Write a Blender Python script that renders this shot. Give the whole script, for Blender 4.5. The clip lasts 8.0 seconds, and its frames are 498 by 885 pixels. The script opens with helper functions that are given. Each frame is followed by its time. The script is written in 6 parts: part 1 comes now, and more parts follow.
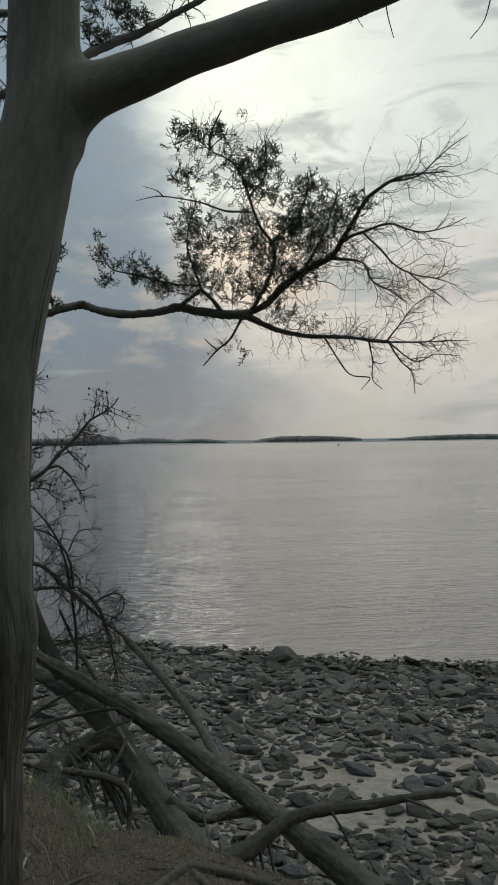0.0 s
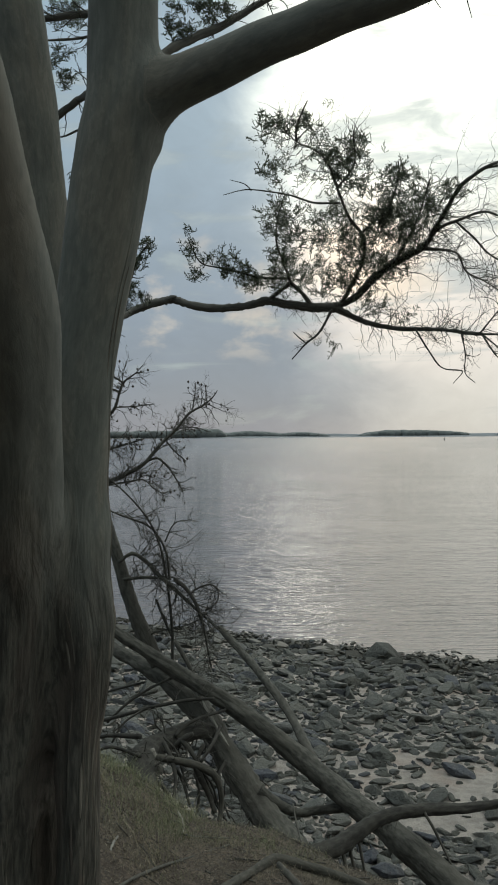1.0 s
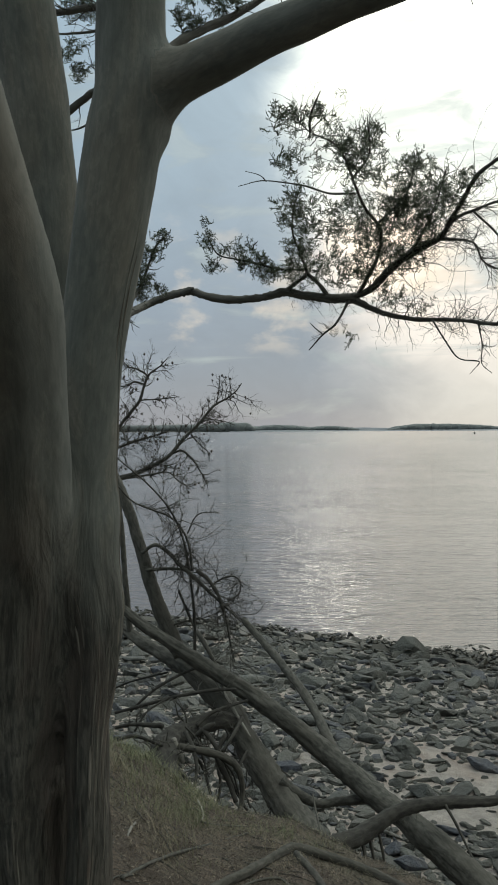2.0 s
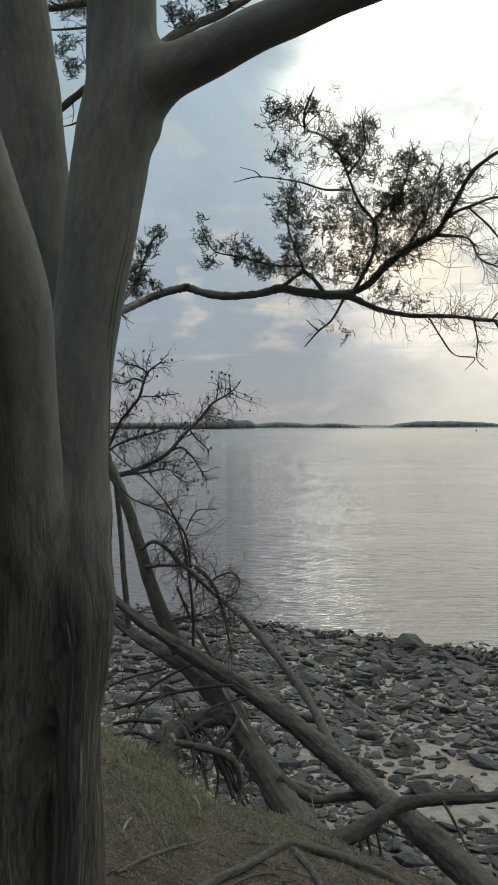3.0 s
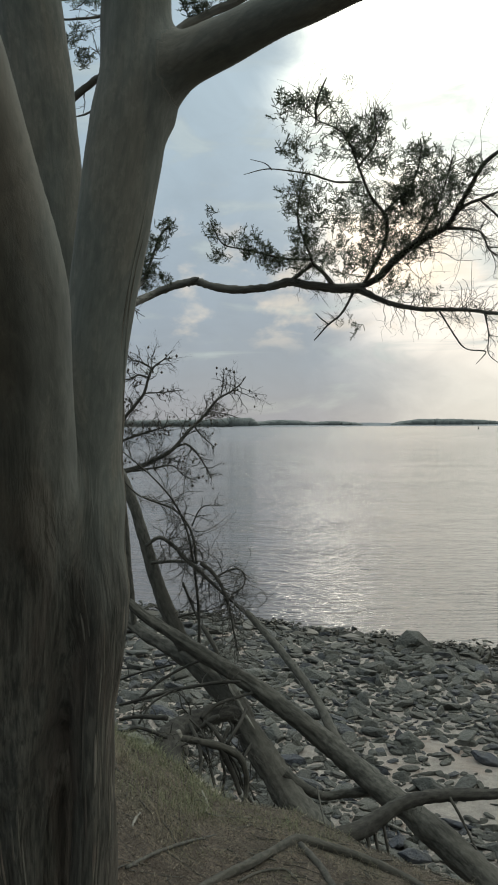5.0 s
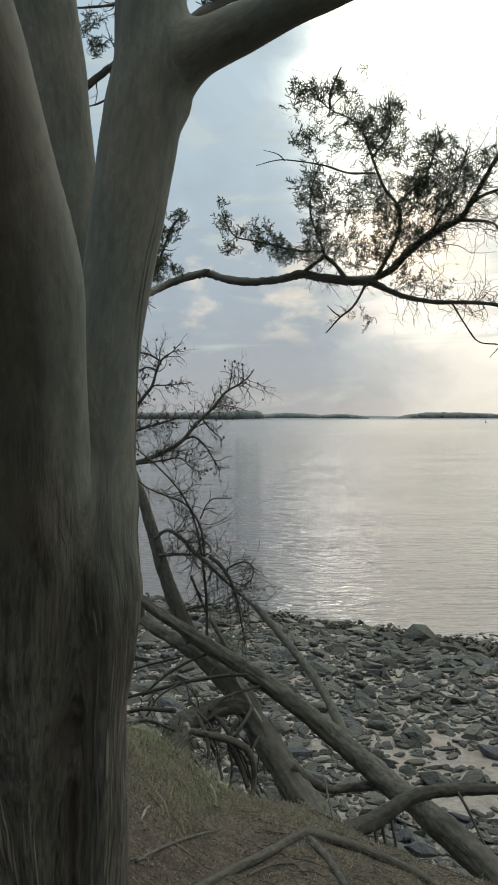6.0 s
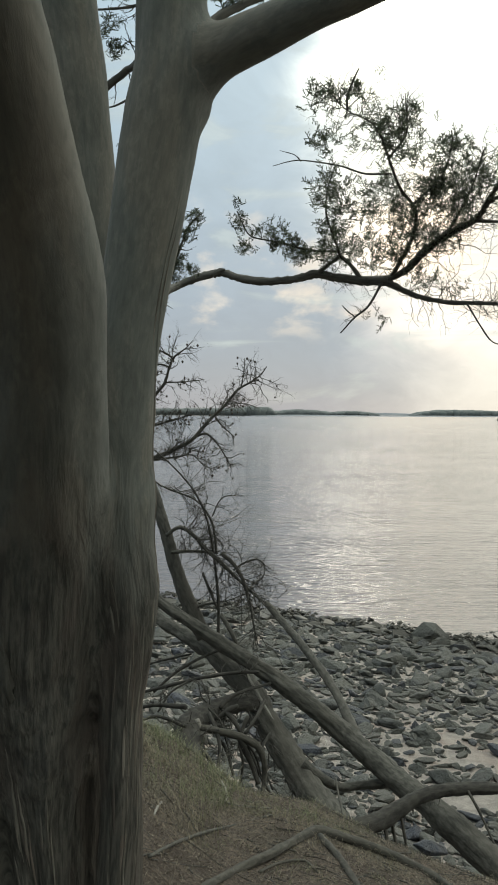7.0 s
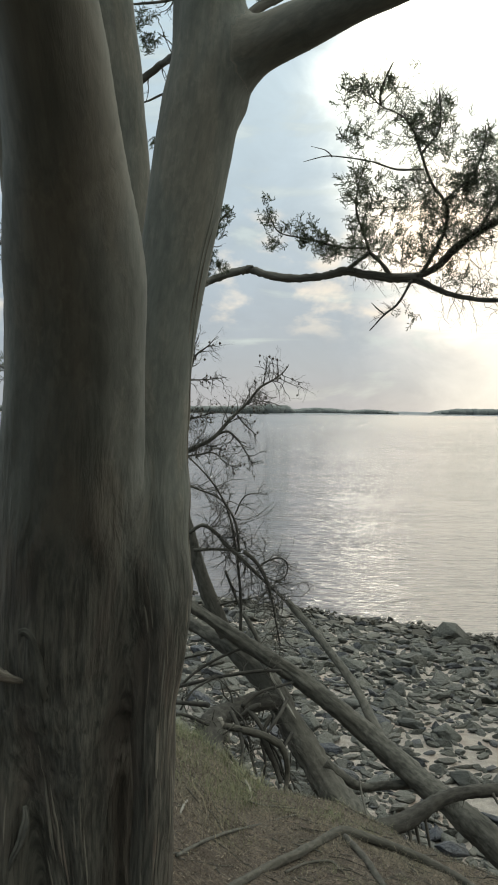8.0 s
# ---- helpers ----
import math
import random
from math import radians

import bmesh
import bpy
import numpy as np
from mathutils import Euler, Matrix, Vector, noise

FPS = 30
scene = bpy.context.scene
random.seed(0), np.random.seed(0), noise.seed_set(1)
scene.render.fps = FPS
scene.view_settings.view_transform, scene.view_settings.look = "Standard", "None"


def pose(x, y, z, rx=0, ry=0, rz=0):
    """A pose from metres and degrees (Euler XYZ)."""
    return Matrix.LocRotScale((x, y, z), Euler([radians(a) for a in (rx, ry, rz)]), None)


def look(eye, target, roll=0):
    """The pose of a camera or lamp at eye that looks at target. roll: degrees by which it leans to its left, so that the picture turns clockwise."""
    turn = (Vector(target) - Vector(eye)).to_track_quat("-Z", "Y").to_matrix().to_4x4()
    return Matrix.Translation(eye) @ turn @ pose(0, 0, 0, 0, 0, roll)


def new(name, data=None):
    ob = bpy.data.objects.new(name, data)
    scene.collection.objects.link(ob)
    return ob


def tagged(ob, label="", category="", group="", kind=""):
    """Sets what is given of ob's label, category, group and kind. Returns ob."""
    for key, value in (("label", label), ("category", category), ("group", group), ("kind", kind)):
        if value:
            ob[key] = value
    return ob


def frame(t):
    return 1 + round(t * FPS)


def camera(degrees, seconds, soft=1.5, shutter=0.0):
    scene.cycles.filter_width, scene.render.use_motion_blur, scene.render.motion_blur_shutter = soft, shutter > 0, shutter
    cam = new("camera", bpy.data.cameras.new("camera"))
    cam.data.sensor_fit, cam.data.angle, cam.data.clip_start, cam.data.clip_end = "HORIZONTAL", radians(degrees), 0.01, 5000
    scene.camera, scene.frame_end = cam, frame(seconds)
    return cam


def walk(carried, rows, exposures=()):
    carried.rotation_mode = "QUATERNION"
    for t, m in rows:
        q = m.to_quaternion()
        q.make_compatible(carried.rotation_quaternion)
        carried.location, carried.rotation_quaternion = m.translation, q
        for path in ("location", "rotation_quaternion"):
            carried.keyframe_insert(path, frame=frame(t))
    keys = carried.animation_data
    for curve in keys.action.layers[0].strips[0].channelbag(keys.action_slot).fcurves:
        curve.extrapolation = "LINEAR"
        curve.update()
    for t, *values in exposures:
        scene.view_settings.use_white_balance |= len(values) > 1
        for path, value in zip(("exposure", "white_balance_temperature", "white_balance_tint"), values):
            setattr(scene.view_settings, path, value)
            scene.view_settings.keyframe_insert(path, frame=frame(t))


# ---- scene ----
cam = camera(32.25, 8.0, soft=1.9)
PATH = [
    (0, (-0.1072, 0.0006, 4.4338), (1.4388, 9.8804, 4.4225), -0.774),
    (0.5, (-0.0763, 0.0016, 4.4335), (0.6290, 9.9767, 4.4269), -0.267),
    (1, (-0.0501, 0.0095, 4.4352), (0.3047, 10.0029, 4.3586), -0.347),
    (1.5, (-0.0271, 0.0006, 4.4280), (0.0400, 9.9997, 4.3094), -0.391),
    (3, (0.0153, -0.0089, 4.4205), (0.0182, 9.9895, 4.2422), -0.279),
    (3.5, (-0.0042, 0.0006, 4.4073), (0.0032, 9.9990, 4.2313), -0.273),
    (4, (0.0000, 0.0000, 4.4000), (-0.0000, 9.9984, 4.2239), -0.342),
    (4.5, (-0.0051, -0.0013, 4.4048), (-0.0039, 9.9971, 4.2267), -0.342),
    (6, (-0.0266, 0.0219, 4.4090), (-0.1238, 10.0173, 4.1201), -0.046),
    (6.5, (-0.0366, 0.0180, 4.4125), (-0.1600, 10.0127, 4.1097), 0.025),
    (7, (-0.0393, 0.0094, 4.4196), (-0.2595, 10.0014, 4.0872), 0.314),
    (7.5, (-0.0547, 0.0190, 4.4190), (-0.3406, 10.0091, 4.0779), 0.452),
    (8, (-0.0746, 0.0261, 4.4180), (-0.5067, 10.0104, 4.0622), 0.552),
]
walk(cam, [(t, look(eye, target, roll)) for t, eye, target, roll in PATH],
     exposures=[(0.0, -0.24, 6400, 4), (0.5, -0.11, 6400, 4), (1.0, 0.20, 6400, 4), (1.5, 0.35, 6420, 4), (3.0, 0.35, 6480, 4), (4.5, 0.40, 6500, 4),
                (6.0, 0.58, 6600, 4), (7.0, 0.72, 6700, 4), (8.0, 0.83, 6780, 4)])

# ---- sky, sun ----
SUN_AZ, SUN_EL = radians(5.3), radians(25.0)   # azimuth to the right of +y
SUN = Vector((math.sin(SUN_AZ) * math.cos(SUN_EL), math.cos(SUN_AZ) * math.cos(SUN_EL), math.sin(SUN_EL)))


class Nodes:
    """A small helper to write node trees."""

    def __init__(self, tree):
        self.tree = tree
        tree.nodes.clear()

    def add(self, kind, values=(), **settings):
        n = self.tree.nodes.new(kind)
        for k, v in settings.items():
            setattr(n, k, v)
        for k, v in dict(values).items():
            s = n.inputs[k]
            if isinstance(v, bpy.types.NodeSocket):
                self.tree.links.new(v, s)
            else:
                s.default_value = v
        return n

    def math(self, op, a, b=0.0, c=0.0, clamp=False):
        return self.add("ShaderNodeMath", {0: a, 1: b, 2: c}, operation=op, use_clamp=clamp).outputs[0]

    def ramp(self, v, a, b, lo=0.0, hi=1.0):
        n = self.add("ShaderNodeMapRange", {"Value": v, "From Min": a, "From Max": b, "To Min": lo, "To Max": hi})
        n.interpolation_type = "SMOOTHSTEP"
        return n.outputs[0]

    def mix(self, f, a, b, how="MIX"):
        n = self.add("ShaderNodeMix", {0: f, 6: a, 7: b}, data_type="RGBA", blend_type=how)
        return n.outputs[2]

    def noise(self, vec, scale, detail=4.0, rough=0.55, distortion=0.0):
        n = self.add("ShaderNodeTexNoise", {"Vector": vec, "Scale": scale, "Detail": detail, "Roughness": rough, "Distortion": distortion})
        return n.outputs[0]

    def scaled(self, vec, s, shift=(0, 0, 0)):
        return self.add("ShaderNodeMapping", {"Vector": vec, "Scale": s, "Location": shift}).outputs[0]


def col(r, g, b):
    return (r, g, b, 1.0)


world = bpy.data.worlds.new("overcast_evening")
scene.world = world
world.use_nodes = True
w = Nodes(world.node_tree)
way = w.add("ShaderNodeTexCoord").outputs["Generated"]
xyz = w.add("ShaderNodeSeparateXYZ", {0: way})
az = w.math("ARCTAN2", xyz.outputs[0], xyz.outputs[1])            # to the right of +y
el = w.math("ARCSINE", xyz.outputs[2])
cosang = w.add("ShaderNodeVectorMath", {0: way, 1: SUN}, operation="DOT_PRODUCT").outputs["Value"]
angle = w.math("ARCCOSINE", w.math("MINIMUM", cosang, 1.0))       # angle from the veiled sun
# flattened cloud coordinates: stretched sideways
flat = w.add("ShaderNodeCombineXYZ", {0: az, 1: w.math("MULTIPLY", el, 2.6), 2: 0.37}).outputs[0]
big = w.noise(flat, 3.2, 5.0, 0.55, 0.4)
round_flat = w.add("ShaderNodeCombineXYZ", {0: az, 1: w.math("MULTIPLY", el, 1.5), 2: 0.81}).outputs[0]
fine = w.noise(round_flat, 13.0, 7.0, 0.6, 0.5)
# how far the cloud deck is lit through by the sun
shift = w.math("ADD", w.math("MULTIPLY", w.math("SUBTRACT", big, 0.5), 0.16), w.math("MULTIPLY", w.math("SUBTRACT", fine, 0.5), 0.06))
edge = w.math("ADD", az, shift)
low = w.ramp(el, 0.26, 0.03)                                      # the light side starts further right low down
bright_side = w.ramp(w.math("SUBTRACT", edge, w.math("MULTIPLY", low, 0.02)), 0.035, w.math("ADD", 0.125, w.math("MULTIPLY", low, 0.14)))
back = w.ramp(angle, 1.25, 2.30)
dark_deck = w.mix(w.ramp(el, 0.0, 0.42), col(0.186, 0.220, 0.285), col(0.285, 0.368, 0.450))
light_deck = w.mix(w.ramp(el, 0.0, 0.13), col(0.545, 0.530, 0.515), col(0.830, 0.740, 0.685))
light_deck = w.mix(w.ramp(el, 0.12, 0.34), light_deck, col(0.900, 0.930, 0.870))
deck = w.mix(bright_side, dark_deck, light_deck)
core = w.mix(w.math("MULTIPLY", w.ramp(angle, 0.32, 0.03), w.ramp(edge, 0.0, 0.20)), deck, col(1.32, 1.30, 1.16))
# a gap in the cloud below the sun, with a peach glow
gap = w.add("ShaderNodeCombineXYZ", {0: w.math("MULTIPLY", w.math("SUBTRACT", az, 0.165), 0.75), 1: w.math("SUBTRACT", el, 0.205), 2: 0.0}).outputs[0]
far_off = w.math("ADD", w.add("ShaderNodeVectorMath", {0: gap}, operation="LENGTH").outputs["Value"], w.math("MULTIPLY", w.math("SUBTRACT", fine, 0.5), 0.10))
core = w.mix(w.math("MULTIPLY", w.ramp(far_off, 0.085, 0.015), 0.75), core, col(1.15, 0.90, 0.70))
# thicker grey scraps and thinner bright gaps
scrap = w.noise(w.scaled(flat, (1.0, 1.5, 1.0), (3.1, 1.7, 0.0)), 6.5, 6.0, 0.55, 0.8)
thick = w.ramp(scrap, 0.51, 0.70)
patch = w.math("ADD", w.math("MULTIPLY", w.math("SUBTRACT", fine, 0.5), 0.34), w.math("MULTIPLY", thick, -0.28))
lit = w.add("ShaderNodeVectorMath", {0: core, 3: w.math("ADD", 1.0, patch)}, operation="SCALE").outputs[0]
lit = w.mix(w.math("MULTIPLY", thick, 0.45), lit, col(0.46, 0.53, 0.56))
# warm low bands where the cloud thins
warm = w.math("MULTIPLY", w.ramp(w.noise(w.scaled(round_flat, (1.0, 1.15, 1.0)), 11.0, 5.0, 0.55, 0.15), 0.52, 0.68),
              w.math("MULTIPLY", w.ramp(el, 0.07, 0.12), w.ramp(el, 0.30, 0.15)))
lit = w.mix(w.math("MULTIPLY", warm, 0.55), lit, col(0.68, 0.57, 0.47))
zenith = w.mix(w.ramp(el, 0.58, 1.15), lit, col(1.280, 1.310, 1.270))   # an overcast sky is brightest overhead
behind = w.mix(back, zenith, w.mix(w.ramp(el, 0.6, 1.3), col(0.190, 0.220, 0.235), col(0.700, 0.730, 0.720)))
sky = w.add("ShaderNodeTexSky", sky_type="NISHITA", sun_disc=False, sun_elevation=SUN_EL, sun_rotation=SUN_AZ).outputs[0]
clear = w.add("ShaderNodeVectorMath", {0: sky, 3: 0.05}, operation="SCALE").outputs[0]
both = w.mix(0.08, behind, clear)
out = w.add("ShaderNodeBackground", {"Color": both, "Strength": 1.0})
w.add("ShaderNodeOutputWorld", {"Surface": out.outputs[0]})

sun = new("sun", bpy.data.lights.new("sun", "SUN"))
sun.data.energy, sun.data.angle, sun.data.color = 0.055, radians(5), (1.0, 0.93, 0.82)
sun.matrix_world = look(SUN * 50, (0, 0, 0))


# ---- materials ----
def material(name, roughness=0.9):
    m = bpy.data.materials.new(name)
    m.use_nodes = True
    n = Nodes(m.node_tree)
    b = n.add("ShaderNodeBsdfPrincipled", {"Roughness": roughness})
    n.add("ShaderNodeOutputMaterial", {"Surface": b.outputs[0]})
    return m, n, b


def link(n, socket, target):
    n.tree.links.new(socket, target)


def bump(n, b, height, strength, distance):
    k = n.add("ShaderNodeBump", {"Height": height, "Strength": strength, "Distance": distance})
    link(n, k.outputs[0], b.inputs["Normal"])


def wood_material(name, dark, light, tint, along=(1, 1, 0.12), scale=60.0, relief=0.004, rough=0.9):
    """Stringy bark or weathered wood: streaks along the local z of the stored coordinates."""
    m, n, b = material(name, rough)
    at = n.add("ShaderNodeAttribute", attribute_name="grain").outputs["Vector"]
    streak = n.noise(n.scaled(at, along), scale, 6.0, 0.62, 0.25)
    broad = n.noise(n.scaled(at, (1, 1, 0.35)), scale * 0.12, 4.0, 0.55, 0.2)
    c = n.mix(n.ramp(streak, 0.32, 0.68), dark, light)
    c = n.mix(n.math("MULTIPLY", n.ramp(broad, 0.48, 0.66), 0.6), c, tint)
    link(n, c, b.inputs["Base Color"])
    h = n.math("ADD", streak, n.math("MULTIPLY", broad, 0.8))
    bump(n, b, h, 0.9, relief)
    return m


def cypress_bark():
    """Smooth grey-green bark on the stems that turns stringy and pinkish brown towards the base."""
    m, n, b = material("cypress_bark", 0.9)
    at = n.add("ShaderNodeAttribute", attribute_name="grain").outputs["Vector"]
    pos = n.add("ShaderNodeNewGeometry").outputs["Position"]
    z = n.add("ShaderNodeSeparateXYZ", {0: pos}).outputs[2]
    string = n.noise(n.scaled(at, (1, 1, 0.09)), 150.0, 5.0, 0.62, 0.4)
    cord = n.noise(n.scaled(at, (1, 1, 0.12)), 48.0, 4.0, 0.55, 0.6)
    broad = n.noise(n.scaled(at, (1, 1, 0.25)), 11.0, 4.0, 0.55, 0.4)
    mottle = n.noise(n.scaled(at, (1, 1, 0.35)), 50.0, 6.0, 0.62, 0.5)
    smooth = n.mix(n.ramp(mottle, 0.30, 0.70), col(0.098, 0.106, 0.096), col(0.144, 0.150, 0.134))
    smooth = n.mix(n.math("MULTIPLY", n.ramp(broad, 0.48, 0.66), 0.6), smooth, col(0.165, 0.152, 0.124))
    smooth = n.mix(n.math("MULTIPLY", n.ramp(string, 0.40, 0.68), 0.35), smooth, col(0.066, 0.070, 0.064))
    flake = n.noise(n.scaled(at, (1, 1, 0.45)), 70.0, 6.0, 0.70, 0.4)
    fleck = n.math("MULTIPLY", n.ramp(flake, 0.46, 0.66), n.ramp(broad, 0.40, 0.58))
    smooth = n.mix(n.math("MULTIPLY", fleck, 0.40), smooth, col(0.220, 0.212, 0.180))
    rough = n.mix(n.ramp(string, 0.32, 0.66), col(0.032, 0.032, 0.027), col(0.100, 0.094, 0.078))
    rough = n.mix(n.math("MULTIPLY", n.ramp(broad, 0.46, 0.66), 0.75), rough, col(0.094, 0.077, 0.064))
    rough = n.mix(n.math("MULTIPLY", n.ramp(cord, 0.50, 0.36), 0.60), rough, col(0.020, 0.018, 0.015))
    level = n.math("ADD", z, n.math("MULTIPLY", n.math("SUBTRACT", n.noise(n.scaled(at, (1, 1, 0.22)), 9.0, 4.0), 0.5), 0.8))
    old = n.ramp(level, 4.42, 3.98)
    link(n, n.mix(old, smooth, rough), b.inputs["Base Color"])
    h = n.math("ADD", n.math("ADD", n.math("MULTIPLY", mottle, 0.10), n.math("MULTIPLY", flake, 0.08)),
               n.math("MULTIPLY", old, n.math("ADD", n.math("MULTIPLY", string, 0.8), n.math("MULTIPLY", cord, 1.6))))
    bump(n, b, h, 1.0, 0.010)
    return m


BARK = cypress_bark()
# about half the tone of the weathered dead wood, for the bough and roots
DARK_WOOD = wood_material("dark_dead_wood", col(0.014, 0.0135, 0.0115), col(0.044, 0.042, 0.035), col(0.032, 0.029, 0.023), along=(1, 1, 0.3), scale=40.0, relief=0.008)
DEAD = wood_material("weathered_dead_wood", col(0.034, 0.034, 0.029), col(0.100, 0.098, 0.084), col(0.066, 0.062, 0.051), along=(1, 1, 0.38), scale=46.0, relief=0.006)
PALE = wood_material("split_pale_wood", col(0.15, 0.145, 0.128), col(0.26, 0.25, 0.22), col(0.21, 0.195, 0.165), scale=45.0, relief=0.003)
# a tone between the two dead woods above
LYING = wood_material("dark_fallen_branch_wood", col(0.028, 0.027, 0.022), col(0.074, 0.070, 0.057), col(0.050, 0.046, 0.036), along=(1, 1, 0.3), scale=50.0, relief=0.006)
PEEL = wood_material("peeling_stringy_bark", col(0.060, 0.056, 0.046), col(0.195, 0.178, 0.148), col(0.165, 0.124, 0.100), along=(1, 1, 0.08), scale=130.0, relief=0.004)
TWIG = wood_material("thin_twig_bark", col(0.052, 0.052, 0.046), col(0.125, 0.122, 0.108), col(0.10, 0.096, 0.082), scale=90.0, relief=0.001)
DARKTWIG = wood_material("dark_dead_twig", col(0.026, 0.025, 0.021), col(0.070, 0.066, 0.056), col(0.05, 0.046, 0.038), scale=90.0, relief=0.001)


def leaf_material():
    m, n, b = material("cypress_scale_leaves", 0.7)
    r = n.add("ShaderNodeNewGeometry").outputs["Random Per Island"]
    # greens lighter than real leaves: veiling glare against the sky is mixed in
    c = n.mix(r, col(0.130, 0.155, 0.115), col(0.260, 0.285, 0.215))
    link(n, c, b.inputs["Base Color"])
    thru = n.add("ShaderNodeBsdfTranslucent", {"Color": c})
    both = n.add("ShaderNodeMixShader", {0: 0.72, 1: b.outputs[0], 2: thru.outputs[0]})
    for node in n.tree.nodes:
        if node.type == "OUTPUT_MATERIAL":
            link(n, both.outputs[0], node.inputs["Surface"])
    return m


LEAF = leaf_material()


def grass_material():
    m, n, b = material("dry_grass_blades", 0.8)
    r = n.add("ShaderNodeNewGeometry").outputs["Random Per Island"]
    pos = n.add("ShaderNodeNewGeometry").outputs["Position"]
    green = n.ramp(n.noise(pos, 1.6, 3.0), 0.42, 0.62)
    dry = n.mix(r, col(0.14, 0.122, 0.086), col(0.28, 0.245, 0.175))
    fresh = n.mix(r, col(0.098, 0.110, 0.060), col(0.205, 0.215, 0.120))
    link(n, n.mix(green, dry, fresh), b.inputs["Base Color"])
    return m


GRASS = grass_material()


def litter_material():
    m, n, b = material("fallen_needle_litter", 0.95)
    r = n.add("ShaderNodeNewGeometry").outputs["Random Per Island"]
    c = n.mix(n.math("POWER", r, 2.2), col(0.058, 0.048, 0.037), col(0.40, 0.35, 0.28))
    link(n, c, b.inputs["Base Color"])
    return m


LITTER = litter_material()


def stone_material(name, dark, light, blue, by_island):
    m, n, b = material(name, 0.62)
    pos = n.add("ShaderNodeNewGeometry").outputs["Position"]
    if by_island:
        r = n.add("ShaderNodeNewGeometry").outputs["Random Per Island"]
    else:
        r = n.add("ShaderNodeObjectInfo").outputs["Random"]
    grain = n.noise(pos, 17.0, 6.0, 0.68)
    blot = n.noise(pos, 5.0, 4.0, 0.55)
    c = n.mix(r, dark, light)
    c = n.mix(n.ramp(n.math("FRACT", n.math("MULTIPLY", r, 7.31)), 0.72, 0.90), c, blue)
    c = n.mix(n.math("MULTIPLY", n.ramp(blot, 0.5, 0.72), 0.40), c, col(0.12, 0.11, 0.092))
    c = n.mix(n.ramp(grain, 0.30, 0.72), n.mix(0.5, c, col(0.03, 0.03, 0.028)), c)
    # dark wet weed near the waterline
    z = n.add("ShaderNodeSeparateXYZ", {0: pos}).outputs[2]
    weed = n.ramp(n.math("ADD", z, n.math("MULTIPLY", blot, 0.12)), 0.20, 0.08)
    c = n.mix(n.math("MULTIPLY", weed, 0.85), c, col(0.028, 0.026, 0.019))
    link(n, c, b.inputs["Base Color"])
    link(n, n.ramp(grain, 0.3, 0.7, 0.50, 0.80), b.inputs["Roughness"])
    bump(n, b, n.math("ADD", grain, blot), 0.9, 0.06)
    return m


STONE = stone_material("shore_stone", col(0.044, 0.049, 0.044), col(0.115, 0.120, 0.105), col(0.050, 0.058, 0.076), False)
SHINGLE = stone_material("small_shore_stones", col(0.046, 0.051, 0.044), col(0.130, 0.130, 0.112), col(0.05, 0.056, 0.066), True)


def ground_material():
    m, n, b = material("bank_soil_and_beach_sand", 0.9)
    pos = n.add("ShaderNodeNewGeometry").outputs["Position"]
    z = n.add("ShaderNodeSeparateXYZ", {0: pos}).outputs[2]
    big, mid, small = n.noise(pos, 1.3, 4.0), n.noise(pos, 7.0, 5.0), n.noise(pos, 60.0, 5.0, 0.7)
    sand = n.mix(n.ramp(mid, 0.35, 0.65), col(0.370, 0.335, 0.305), col(0.520, 0.475, 0.430))
    sand = n.mix(n.math("MULTIPLY", n.ramp(small, 0.45, 0.65), 0.45), sand, col(0.24, 0.21, 0.18))
    sand = n.mix(n.math("MULTIPLY", n.ramp(big, 0.50, 0.66), 0.5), sand, col(0.42, 0.32, 0.265))
    wet = n.ramp(z, 0.16, 0.0)
    sand = n.mix(n.math("MULTIPLY", wet, 0.6), sand, col(0.16, 0.14, 0.12))
    soil = n.mix(n.ramp(mid, 0.35, 0.65), col(0.118, 0.090, 0.067), col(0.235, 0.182, 0.138))
    soil = n.mix(n.ramp(small, 0.35, 0.68), col(0.062, 0.049, 0.037), soil)
    soil = n.mix(n.math("MULTIPLY", n.ramp(big, 0.5, 0.7), 0.4), soil, col(0.105, 0.105, 0.060))
    up = n.ramp(n.math("ADD", z, n.math("MULTIPLY", n.math("SUBTRACT", mid, 0.5), 0.6)), 1.05, 1.5)
    link(n, n.mix(up, sand, soil), b.inputs["Base Color"])
    link(n, n.ramp(wet, 0.0, 1.0, 0.92, 0.45), b.inputs["Roughness"])
    bump(n, b, n.math("ADD", n.math("MULTIPLY", mid, 1.5), small), 1.0, 0.05)
    return m


GROUND = ground_material()


